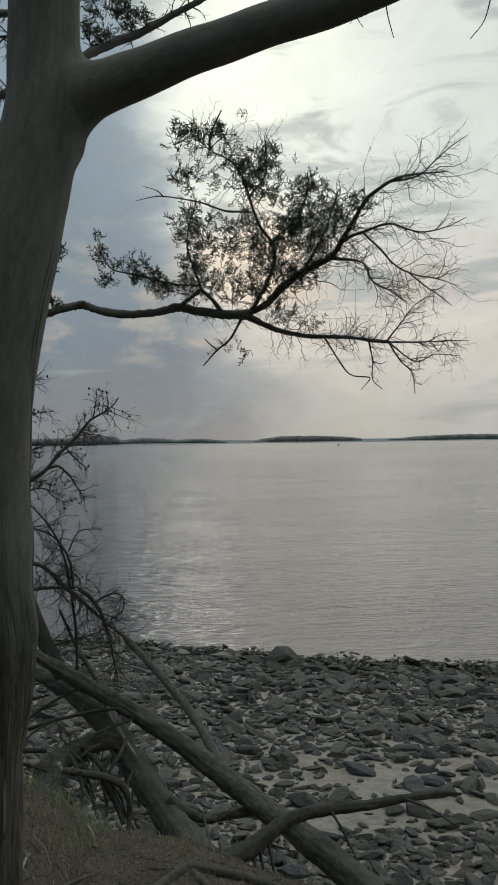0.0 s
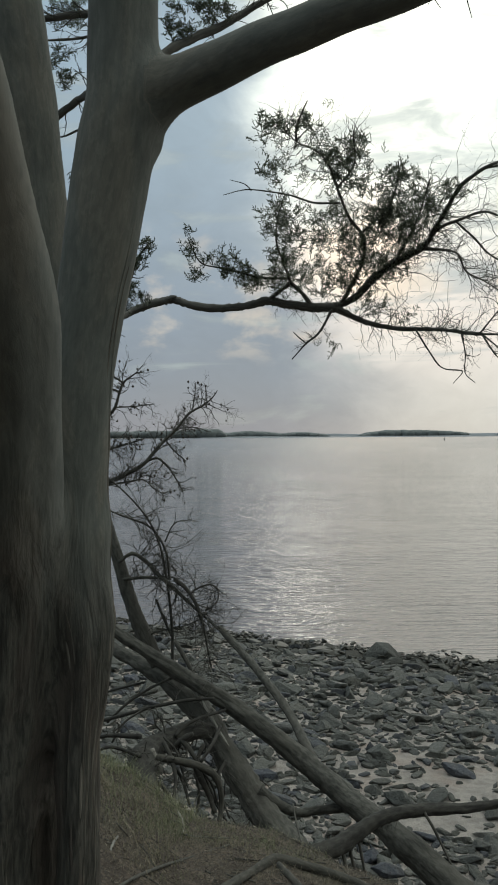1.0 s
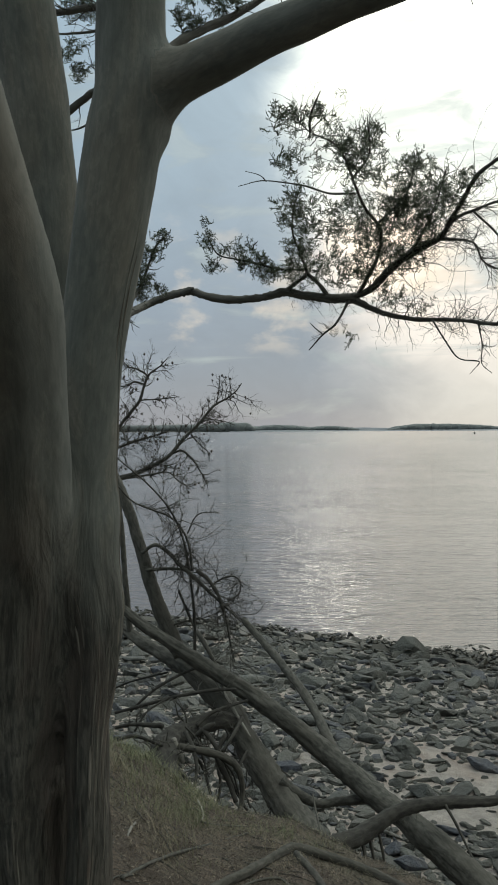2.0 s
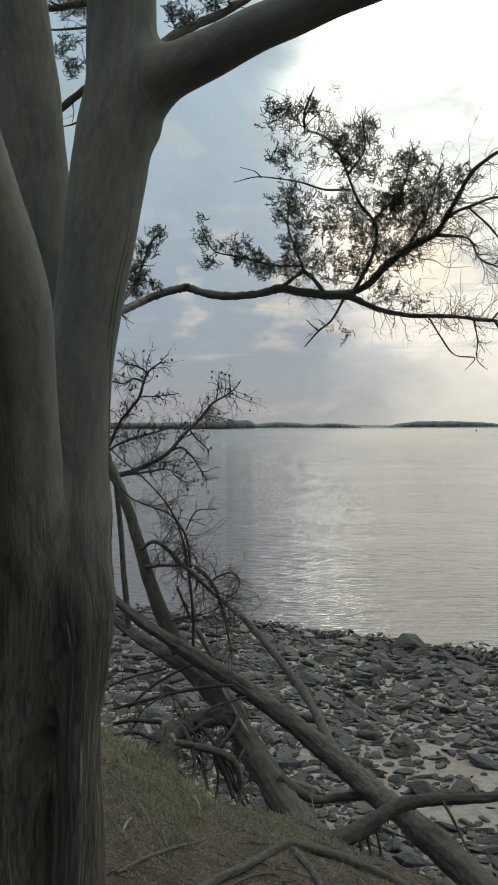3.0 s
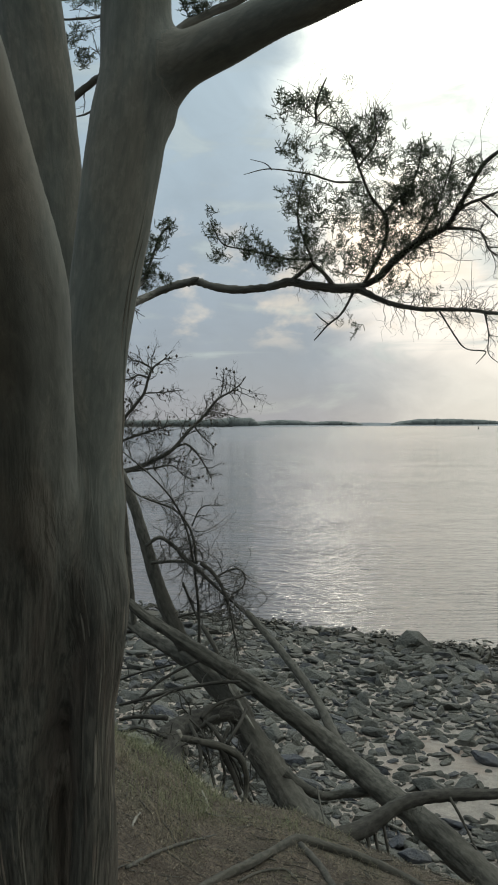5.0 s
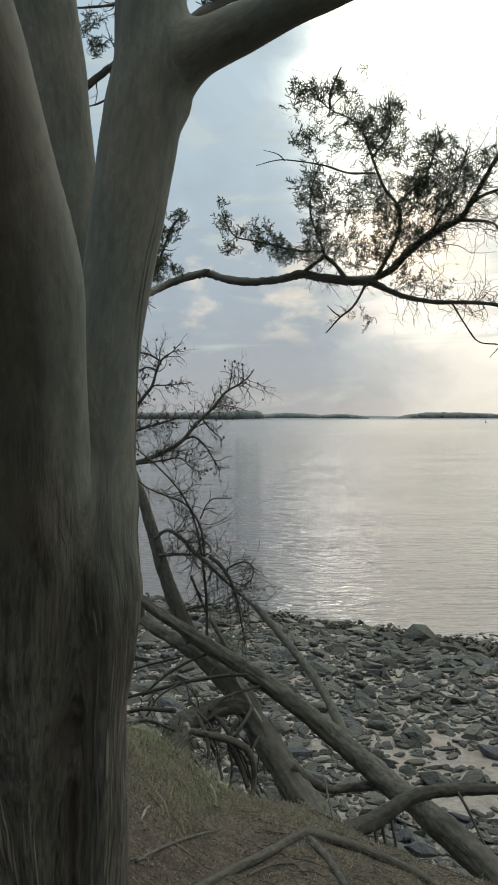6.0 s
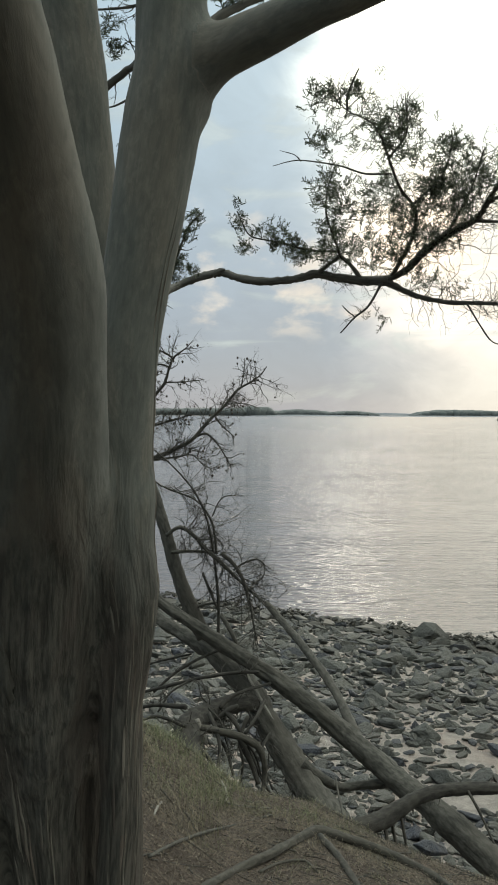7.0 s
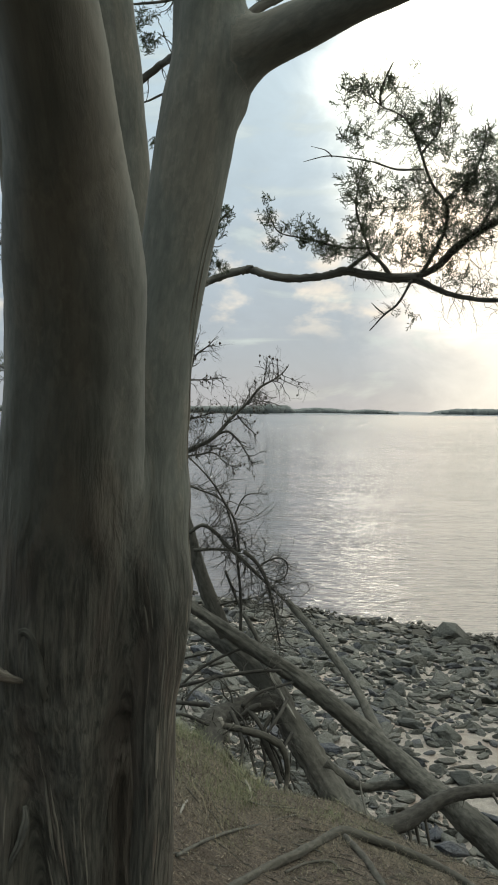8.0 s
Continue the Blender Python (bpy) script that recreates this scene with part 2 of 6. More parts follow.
def water_material():
    m, n, b = material("calm_sea_water", 0.06)
    pos = n.add("ShaderNodeNewGeometry").outputs["Position"]
    b.inputs["Base Color"].default_value = col(0.060, 0.047, 0.046)
    b.inputs["IOR"].default_value = 1.85
    y = n.add("ShaderNodeSeparateXYZ", {0: pos}).outputs[1]
    swell = n.noise(n.scaled(pos, (0.13, 1.0, 1.0)), 0.70, 3.0, 0.5, 1.0)
    chop = n.noise(n.scaled(pos, (0.19, 1.0, 1.0)), 3.0, 3.0, 0.55, 0.6)
    ripple = n.noise(n.scaled(pos, (0.20, 1.0, 1.0)), 8.0, 2.0, 0.5, 0.5)
    calm = n.ramp(n.noise(n.scaled(pos, (0.25, 0.8, 1.0)), 0.16, 3.0), 0.35, 0.65, 0.55, 1.1)
    h = n.math("ADD", n.math("MULTIPLY", swell, 0.45), n.math("ADD", n.math("MULTIPLY", chop, 0.80), n.math("MULTIPLY", ripple, 0.62)))
    wavelet = n.ramp(n.noise(n.scaled(pos, (0.30, 1.0, 1.0), (5.0, 2.0, 0.0)), 1.5, 2.0, 0.4, 1.2), 0.62, 0.70)
    h = n.math("MULTIPLY", n.math("ADD", h, n.math("MULTIPLY", wavelet, 0.50)), calm)
    k = n.add("ShaderNodeBump", {"Height": h, "Strength": 0.75, "Distance": 0.15})
    link(n, n.ramp(y, 25.0, 400.0, 0.04, 0.20), b.inputs["Roughness"])
    link(n, k.outputs[0], b.inputs["Normal"])
    return m


WATER = water_material()


def plain(name, c, rough=0.9, scale=3.0, spread=0.5):
    m, n, b = material(name, rough)
    pos = n.add("ShaderNodeNewGeometry").outputs["Position"]
    k = n.noise(pos, scale, 5.0)
    link(n, n.mix(n.ramp(k, 0.3, 0.7), col(*[v * (1 - spread) for v in c]), col(*[v * (1 + spread) for v in c])), b.inputs["Base Color"])
    return m


# tree colour greyed and lifted to include the aerial haze over the water
HAZED_WOODS = plain("hazed_far_island_woods", (0.150, 0.168, 0.166), 0.9, 0.08, 0.10)
SHOAL = plain("far_island_shore", (0.18, 0.17, 0.155), 0.9, 0.05)
# pale bluish grey: the haze of the distance is put into the base colour
HAZED_SHORE = plain("hazed_distant_shore", (0.20, 0.22, 0.24), 0.9, 0.01, 0.15)
PAINT = plain("buoy_paint", (0.05, 0.05, 0.05), 0.6, 3.0, 0.2)
CONE = plain("dry_cone_scales", (0.045, 0.036, 0.028), 0.9, 90.0, 0.4)
WEED = plain("wet_brown_seaweed", (0.030, 0.028, 0.019), 0.45, 30.0, 0.5)

from mathutils.bvhtree import BVHTree

# ---- mesh helpers ----
def mesh_from(name, verts, faces, mat, smooth=True, grain=None):
    me = bpy.data.meshes.new(name)
    me.from_pydata([tuple(v) for v in verts], [], faces)
    if grain is not None:
        a = me.attributes.new("grain", "FLOAT_VECTOR", "POINT")
        a.data.foreach_set("vector", np.asarray(grain, dtype=np.float32).ravel())
    me.materials.append(mat)
    if smooth:
        me.polygons.foreach_set("use_smooth", [True] * len(me.polygons))
    me.update()
    return me


def part(name, me, parent, label="", kind=""):
    """Links a mesh as one object, under a thing or a part where one is given."""
    ob = new(name, me)
    if parent is not None:
        ob.parent = parent
        ob.matrix_parent_inverse = parent_inverse(parent)
    return tagged(ob, label=label, kind=kind)


def parent_inverse(ob):
    """Parts are modelled in world coordinates: undo the place of the thing's base."""
    return Matrix.Translation(ob.location).inverted()


def thing(name, base, label, category, group=""):
    ob = new(name)
    ob.location = base
    ob.empty_display_size = 0.1
    return tagged(ob, label=label, category=category, group=group)


def smooth_path(points, step):
    """Catmull-Rom through (x, y, z, r) rows, sampled about every step metres."""
    p = np.array(points, float)
    p = np.vstack([2 * p[0] - p[1], p, 2 * p[-1] - p[-2]])
    gaps = np.sqrt(((p[2:-1, :3] - p[1:-2, :3]) ** 2).sum(1))
    many = np.maximum(2, (gaps / step).astype(int) + 1)
    i = np.repeat(np.arange(1, len(p) - 2), many)
    t = np.concatenate([np.arange(k) / k for k in many])[:, None]
    a, b, c, d = p[i - 1], p[i], p[i + 1], p[i + 2]
    rows = 0.5 * (2 * b + (c - a) * t + (2 * a - 5 * b + 4 * c - d) * t * t + (3 * b - a - 3 * c + d) * t ** 3)
    rows = np.vstack([rows, p[-2:-1]])
    rows[:, 3] = np.clip(rows[:, 3], min(q[3] for q in points) * 0.8, None)
    return rows


def tube(points, sides=10, step=0.03, rough=0.0, fibre=0.0, flute=0.0, lumps=0.0, seed=0, cap=True, fade=0.0):
    """A tapered limb along the points: vertices, faces and grain coordinates.
    rough: share of the radius by which it wavers; fibre, flute, lumps: metres of relief."""
    rows = smooth_path(points, step)
    n = len(rows)
    tang = np.gradient(rows[:, :3], axis=0)
    tang /= np.linalg.norm(tang, axis=1)[:, None] + 1e-9
    side = np.cross(tang[0], (0.31, 0.17, 0.93) if abs(tang[0][2]) < 0.8 else (0.9, 0.3, 0.1))
    verts, grain, s = [], [], seed * 3.7
    off = Vector((seed * 1.93, seed * 0.71, seed * 2.37))
    for i in range(n):
        if i:
            s += np.linalg.norm(rows[i, :3] - rows[i - 1, :3])
        side = side - tang[i] * (side @ tang[i])
        side /= np.linalg.norm(side)
        up = np.cross(tang[i], side)
        r = rows[i, 3]
        keep = max(0.15, min(1.0, (fade - rows[i, 2]) / 0.5)) if fade else 1.0   # relief dies out above the height fade
        for k in range(sides):
            a = 2 * math.pi * k / sides
            ca, sa = math.cos(a), math.sin(a)
            q = r
            if rough:
                q += r * rough * noise.noise(Vector((ca * 1.1, sa * 1.1, s / max(r, 0.01) * 0.35)) + off)
            if lumps:
                q += lumps * noise.noise(Vector((ca * 0.9, sa * 0.9, s * 7.0)) + off)
            if flute:
                q += keep * flute * noise.noise(Vector((ca * 2.4, sa * 2.4, s * 1.6)) + off)
            if fibre:
                q += keep * fibre * (noise.noise(Vector((ca * 8.0, sa * 8.0, s * 3.5)) + off) + 0.6 * noise.noise(Vector((ca * 17.0, sa * 17.0, s * 6.0)) + off))
            verts.append(rows[i, :3] + side * (ca * q) + up * (sa * q))
            grain.append((ca * r, sa * r, s))
    faces = [(i * sides + k, i * sides + (k + 1) % sides, (i + 1) * sides + (k + 1) % sides, (i + 1) * sides + k)
             for i in range(n - 1) for k in range(sides)]
    if cap:
        faces.append(tuple(range(sides))[::-1])
        faces.append(tuple((n - 1) * sides + k for k in range(sides)))
    return verts, faces, grain


def twig(points, sides, seed):
    """A thin plain shoot through the points as they are."""
    verts, grain, s = [], [], seed * 3.7
    last = len(points) - 1
    for i, (x, y, z, r) in enumerate(points):
        a, b = points[max(0, i - 1)], points[min(last, i + 1)]
        d = Vector((b[0] - a[0], b[1] - a[1], b[2] - a[2])).normalized()
        u = (d.cross(Vector((0.31, 0.17, 0.93))) if abs(d.z) < 0.9 else d.cross(Vector((0.9, 0.3, 0.1)))).normalized()
        w0 = d.cross(u)
        s += 0.02
        for k in range(sides):
            c, q = math.cos(2 * math.pi * k / sides) * r, math.sin(2 * math.pi * k / sides) * r
            verts.append((x + u.x * c + w0.x * q, y + u.y * c + w0.y * q, z + u.z * c + w0.z * q))
            grain.append((c, q, s))
    faces = [(i * sides + k, i * sides + (k + 1) % sides, (i + 1) * sides + (k + 1) % sides, (i + 1) * sides + k)
             for i in range(last) for k in range(sides)]
    return verts, faces, grain


def joined(pieces):
    """Several (verts, faces, grain) as one."""
    v, f, g = [], [], []
    for a, b, c in pieces:
        k = len(v)
        v.extend(a)
        g.extend(c)
        f.extend([tuple(i + k for i in q) for q in b])
    return v, f, g


def limb_part(name, points, mat, parent, label="", **how):
    v, f, g = tube(points, **how)
    return part(name, mesh_from(name, v, f, mat, grain=g), parent, label)


def sprouts(rng, points, count, length, radius, levels=2, spread=0.9, droop=0.0, begin=0.15, lift=0.0, lean=(0, 0, 0), curl=0.5, tips=None):
    """Thin side shoots along a limb, each with its own side shoots: a list of (verts, faces, grain)."""
    rows = smooth_path(points, 0.02)
    made = []
    for _ in range(count):
        i = int(rng.uniform(begin, 0.99) * (len(rows) - 2))
        at = rows[i, :3]
        ahead = Vector(rows[i + 1, :3] - rows[i, :3]).normalized()
        off = Vector((rng.gauss(0, 1), rng.gauss(0, 1), rng.gauss(0, 1)))
        off = (off - ahead * off.dot(ahead)).normalized()
        way_out = (ahead * rng.uniform(0.2, 1.0) + off * spread + Vector((0, 0, lift)) + Vector(lean)).normalized()
        size = length * rng.uniform(0.45, 1.15)
        r = min(radius, rows[i, 3] * 0.7) * rng.uniform(0.7, 1.1)
        pts, p, d = [], Vector(at), way_out.copy()
        k = 7
        for j in range(k):
            pts.append((*p, r * (1 - 0.65 * j / (k - 1))))
            d = (d + Vector((rng.gauss(0, 1), rng.gauss(0, 1), rng.gauss(0, 1) - droop)) * curl * 0.40).normalized()
            p = p + d * (size / (k - 1))
        made.append(twig(pts, 4 if r < 0.004 else 6, rng.random() * 50))
        if levels > 1:
            made += sprouts(rng, pts, rng.randint(2, 5), size * 0.55, r * 0.72, levels - 1, spread, droop, 0.2, lift, lean, curl, tips)
        elif tips is not None:
            tips.append(pts[-1][:3])
    return made


# ---- ground: bank, beach and sea bed in one sheet ----
CREST = [(-400, 12.0), (-40, 7.0), (-3, 4.5), (-0.6, 4.20), (0.2, 4.22), (0.55, 3.85), (0.9, 3.60), (1.5, 3.20), (2.5, 2.7), (4.0, 2.1), (40, -4.0), (400, -20.0)]
RISE = [(-3.0, 3.20), (-0.9, 3.00), (-0.5, 2.82), (-0.17, 2.58), (0.2, 2.52), (0.55, 2.41), (0.9, 2.34), (1.6, 2.29), (4.0, 2.2)]


def between(table, x):
    """Straight lines between the rows (x, value) of a table."""
    if x <= table[0][0]:
        return table[0][1]
    for (a, u), (b, v) in zip(table, table[1:]):
        if x <= b:
            return u + (v - u) * (x - a) / (b - a)
    return table[-1][1]


def shore_y(x):
    return 19.0 - 0.59 * max(-20.0, min(4.0, x)) - 0.36 * max(0.0, min(30.0, x) - 4.0)


def ground_z(x, y):
    crest = between(CREST, x)
    crest += 0.10 * noise.noise(Vector((x * 1.7, 3.1, 0.0)))
    top = between(RISE, x) - 0.22 * (max(2.5, min(5.5, y)) - 4.1)
    top += 0.022 * noise.noise(Vector((x * 2.3, y * 2.3, 1.0))) + 0.010 * noise.noise(Vector((x * 9.0, y * 9.0, 4.0)))
    shore = shore_y(x)
    beach = 0.062 * (shore - y) if y < shore else -0.10 * (y - shore)
    beach = max(-4.0, min(1.6, beach)) + 0.05 * noise.noise(Vector((x * 0.8, y * 0.8, 9.0)))
    u = (y - crest) / 2.0
    if u <= 0:
        return top
    if u >= 1:
        return beach
    s = u * u * (3 - 2 * u)
    return top * (1 - s) + min(beach, top) * s + 0.05 * noise.noise(Vector((x * 3.0, y * 3.0, 2.0))) * (4 * u * (1 - u))


def steps(lo, hi, near_lo, near_hi, fine):
    mid = list(np.arange(near_lo, near_hi + 1e-6, fine))
    grow = lambda a, b: [a + (b - a) * (k / 18.0) ** 3.0 for k in range(1, 19)]
    return sorted(grow(near_lo, lo)) + mid + grow(near_hi, hi)


xs, ys = steps(-4800, 4800, -5.0, 9.0, 0.10), steps(-400, 4800, -1.0, 20.0, 0.10)
verts = [(x, y, ground_z(x, y)) for y in ys for x in xs]
nx = len(xs)
faces = [(j * nx + i, j * nx + i + 1, (j + 1) * nx + i + 1, (j + 1) * nx + i) for j in range(len(ys) - 1) for i in range(nx - 1)]
ground = part("ground", mesh_from("ground", verts, faces, GROUND), None)
tagged(ground, label="sandy beach rising to a bare soil bank", category="ground", kind="structure")

# ---- water: one sheet out to the horizon ----
xs, ys = steps(-4900, 4900, -40.0, 40.0, 4.0), steps(8.0, 4900, 12.0, 60.0, 4.0)
nx = len(xs)
verts = [(x, y, 0.0) for y in ys for x in xs]
faces = [(j * nx + i, j * nx + i + 1, (j + 1) * nx + i + 1, (j + 1) * nx + i) for j in range(len(ys) - 1) for i in range(nx - 1)]
water = part("water", mesh_from("water", verts, faces, WATER), None)
tagged(water, label="calm grey sea with small ripples", category="sea", kind="structure")


# ---- far islands ----
def island(profile, dist, label, rng, mat=HAZED_WOODS):
    """A low wooded island: profile rows are (x, tree height) at the distance given."""
    base = thing("island", (profile[len(profile) // 2][0], dist, 0), label, "island")
    px, ph = [p[0] for p in profile], [p[1] for p in profile]
    v, f = [], []
    lo, hi, n = px[0], px[-1], 60
    for i in range(n + 1):
        x = lo + (hi - lo) * i / n
        k = 1 - abs(2 * i / n - 1) ** 6
        for y, z in ((-90, -2.0), (-60, 1.6 * k), (60, 1.8 * k), (110, -2.0)):
            v.append((x, dist + y * max(0.1, k), z))
    for i in range(n):
        for k in range(3):
            a = i * 4 + k
            f.append((a, a + 4, a + 5, a + 1))
    part("shore", mesh_from("shore", v, f, SHOAL), base, "low pale sandy shore")
    v, f = [], []
    x = lo + 4
    ring = [(math.cos(a), math.sin(a)) for a in np.linspace(0, 2 * math.pi, 7)[:-1]]
    while x < hi - 4:
        h = float(np.interp(x, px, ph)) * rng.uniform(1.04, 1.12)
        for y in (-40, 0, 30):
            wd = rng.uniform(9.0, 17.0)
            k = len(v)
            cx, cy = x + rng.uniform(-4, 4), dist + y + rng.uniform(-10, 10)
            top = h * rng.uniform(0.88, 1.0)
            for s, z in ((0.8, 0.4), (1.1, top * 0.45), (1.0, top * 0.8), (0.6, top)):
                for c, q in ring:
                    j = rng.uniform(0.75, 1.2)
                    v.append((cx + c * wd * s * j, cy + q * wd * s * j, z * rng.uniform(0.93, 1.03)))
            for lv in range(3):
                for q in range(6):
                    f.append((k + lv * 6 + q, k + lv * 6 + (q + 1) % 6, k + lv * 6 + 6 + (q + 1) % 6, k + lv * 6 + 6 + q))
            f.append(tuple(k + 18 + q for q in range(6)))
        x += rng.uniform(1.6, 3.4)
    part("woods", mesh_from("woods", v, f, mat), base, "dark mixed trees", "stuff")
    return base


rng = random.Random(5)
D = 2000.0
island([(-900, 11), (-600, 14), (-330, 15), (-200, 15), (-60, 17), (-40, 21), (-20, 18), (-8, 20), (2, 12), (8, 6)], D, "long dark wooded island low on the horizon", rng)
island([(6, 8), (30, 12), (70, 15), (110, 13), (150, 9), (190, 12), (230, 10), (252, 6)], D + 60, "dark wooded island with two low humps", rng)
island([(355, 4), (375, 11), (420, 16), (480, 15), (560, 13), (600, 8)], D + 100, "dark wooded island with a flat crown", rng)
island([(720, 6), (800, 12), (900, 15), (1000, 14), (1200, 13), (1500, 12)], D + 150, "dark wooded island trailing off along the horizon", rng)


def far_shore(lo, hi, dist, height, label):
    base = thing("shoreline", ((lo + hi) / 2, dist, 0), label, "shore")
    n = 80
    v, f = [], []
    for i in range(n + 1):
        x = lo + (hi - lo) * i / n
        h = height * (0.8 + 0.35 * noise.noise(Vector((x * 0.006, 0, 0))))
        for y, z in ((-40, -2), (-20, h * 0.7), (30, h), (120, h * 0.6), (140, -2)):
            v.append((x, dist + y, z))
    for i in range(n):
        for k in range(4):
            a = i * 5 + k
            f.append((a, a + 5, a + 6, a + 1))
    part("land", mesh_from("land", v, f, HAZED_SHORE), base)
    return base


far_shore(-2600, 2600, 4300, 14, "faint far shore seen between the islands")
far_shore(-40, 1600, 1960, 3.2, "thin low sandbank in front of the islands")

buoy = thing("buoy", (185.0, 700.0, -0.3), "small dark channel buoy on the water", "buoy")
bm = bmesh.new()
bmesh.ops.create_cone(bm, segments=12, radius1=0.7, radius2=0.5, depth=1.4, cap_ends=True, matrix=pose(185, 700, 0.3))
me = bpy.data.meshes.new("float")
bm.to_mesh(me)
me.materials.append(PAINT)
part("float", me, buoy)
bm = bmesh.new()
bmesh.ops.create_cone(bm, segments=8, radius1=0.35, radius2=0.12, depth=1.3, cap_ends=True, matrix=pose(185, 700, 1.65))
me = bpy.data.meshes.new("topmark")
bm.to_mesh(me)
me.materials.append(PAINT)
part("topmark", me, buoy)

# ---- the many-stemmed cypress on the bank ----
tree = thing("cypress_tree", (-0.43, 1.80, ground_z(-0.43, 1.80)), "old many-stemmed cypress with stringy grey-brown bark on the bank", "tree")

TRUNK = [(-0.545, 2.000, 2.740, 0.2700), (-0.540, 2.000, 2.930, 0.2350), (-0.535, 1.995, 3.090, 0.2100), (-0.532, 1.990, 3.310, 0.1920), (-0.530, 1.985, 3.564, 0.1860), (-0.528, 1.960, 3.821, 0.1800), (-0.524, 1.925, 4.014, 0.1620), (-0.515, 1.890, 4.168, 0.1340), (-0.507, 1.865, 4.305, 0.0980), (-0.497, 1.840, 4.450, 0.0603)]
FRONT = [(-0.470, 1.715, 2.780, 0.0900), (-0.480, 1.725, 2.980, 0.0750), (-0.487, 1.738, 3.200, 0.0620), (-0.494, 1.748, 3.400, 0.0560), (-0.504, 1.758, 3.570, 0.0660), (-0.514, 1.772, 3.720, 0.0960), (-0.523, 1.786, 3.860, 0.1250), (-0.520, 1.790, 3.979, 0.1400), (-0.511, 1.770, 4.101, 0.1440), (-0.495, 1.710, 4.224, 0.1440), (-0.470, 1.610, 4.341, 0.1330), (-0.443, 1.500, 4.444, 0.1225), (-0.416, 1.400, 4.533, 0.1130), (-0.390, 1.290, 4.606, 0.1045), (-0.367, 1.180, 4.665, 0.0920), (-0.346, 1.070, 4.710, 0.0770), (-0.327, 0.970, 4.743, 0.0645), (-0.309, 0.880, 4.767, 0.0545), (-0.296, 0.800, 4.784, 0.0472), (-0.283, 0.720, 4.799, 0.0415), (-0.266, 0.630, 4.819, 0.0347), (-0.247, 0.540, 4.856, 0.0283), (-0.252, 0.500, 5.084, 0.0229), (-0.252, 0.460, 5.456, 0.0151), (-0.262, 0.440, 5.855, 0.0120)]
RIGHT = [(-0.386, 1.740, 2.800, 0.0550), (-0.370, 1.750, 2.980, 0.0460), (-0.357, 1.755, 3.200, 0.0400), (-0.346, 1.760, 3.460, 0.0360), (-0.337, 1.760, 3.575, 0.0360), (-0.336, 1.760, 3.696, 0.0380), (-0.337, 1.765, 3.815, 0.0420), (-0.326, 1.770, 3.935, 0.0520), (-0.327, 1.780, 4.053, 0.0640), (-0.348, 1.790, 4.147, 0.0745), (-0.345, 1.780, 4.242, 0.0732), (-0.346, 1.780, 4.335, 0.0703), (-0.338, 1.770, 4.450, 0.0682), (-0.327, 1.760, 4.564, 0.0669), (-0.309, 1.750, 4.676, 0.0688), (-0.288, 1.740, 4.785, 0.0715), (-0.270, 1.730, 4.893, 0.0732), (-0.249, 1.720, 4.999, 0.0750), (-0.234, 1.710, 5.103, 0.0734), (-0.232, 1.700, 5.206, 0.0713), (-0.227, 1.680, 5.322, 0.0683), (-0.216, 1.650, 5.591, 0.0595), (-0.209, 1.600, 5.944, 0.0461), (-0.201, 1.500, 6.556, 0.0275), (-0.200, 1.450, 7.306, 0.0130)]
BACK = [(-0.431, 1.920, 4.123, 0.0600), (-0.434, 1.920, 4.323, 0.0660), (-0.438, 1.920, 4.474, 0.0705), (-0.443, 1.920, 4.725, 0.0755), (-0.450, 1.910, 4.848, 0.0764), (-0.458, 1.910, 4.972, 0.0764), (-0.467, 1.900, 5.092, 0.0747), (-0.481, 1.900, 5.215, 0.0747), (-0.492, 1.890, 5.333, 0.0743), (-0.507, 1.880, 5.485, 0.0715), (-0.531, 1.850, 5.788, 0.0606), (-0.535, 1.800, 6.208, 0.0496), (-0.543, 1.750, 7.035, 0.0321), (-0.548, 1.700, 8.004, 0.0140)]
LEFT = [(-0.649, 1.860, 3.773, 0.1158), (-0.655, 1.860, 3.959, 0.1050), (-0.645, 1.850, 4.145, 0.0790), (-0.622, 1.800, 4.272, 0.0500), (-0.595, 1.720, 4.391, 0.0406), (-0.575, 1.640, 4.510, 0.0345), (-0.5665, 1.600, 4.652, 0.0300), (-0.555, 1.550, 4.794, 0.0262), (-0.559, 1.500, 4.973, 0.0250), (-0.567, 1.450, 5.229, 0.0220), (-0.617, 1.350, 5.799, 0.0160), (-0.674, 1.300, 6.447, 0.0120)]
LIMB = [(-0.243, 1.730, 5.030, 0.0470), (-0.199, 1.720, 5.078, 0.0480), (-0.154, 1.690, 5.101, 0.0480), (-0.100, 1.660, 5.117, 0.0464), (0.001, 1.570, 5.125, 0.0420), (0.096, 1.500, 5.138, 0.0383), (0.185, 1.440, 5.151, 0.0359), (0.269, 1.380, 5.159, 0.0326), (0.364, 1.320, 5.176, 0.0286), (0.457, 1.250, 5.200, 0.0238), (0.559, 1.180, 5.252, 0.0170), (0.692, 1.050, 5.331, 0.0120), (0.862, 1.000, 5.482, 0.0100)]
KNOT = [(-0.192, 1.735, 4.990, 0.0160), (-0.180, 1.732, 5.010, 0.0190), (-0.174, 1.730, 5.028, 0.0150)]
BURL = [(-0.392, 1.690, 4.345, 0.0140), (-0.378, 1.680, 4.300, 0.0190), (-0.371, 1.675, 4.262, 0.0215), (-0.373, 1.670, 4.232, 0.0190), (-0.382, 1.668, 4.196, 0.0120)]
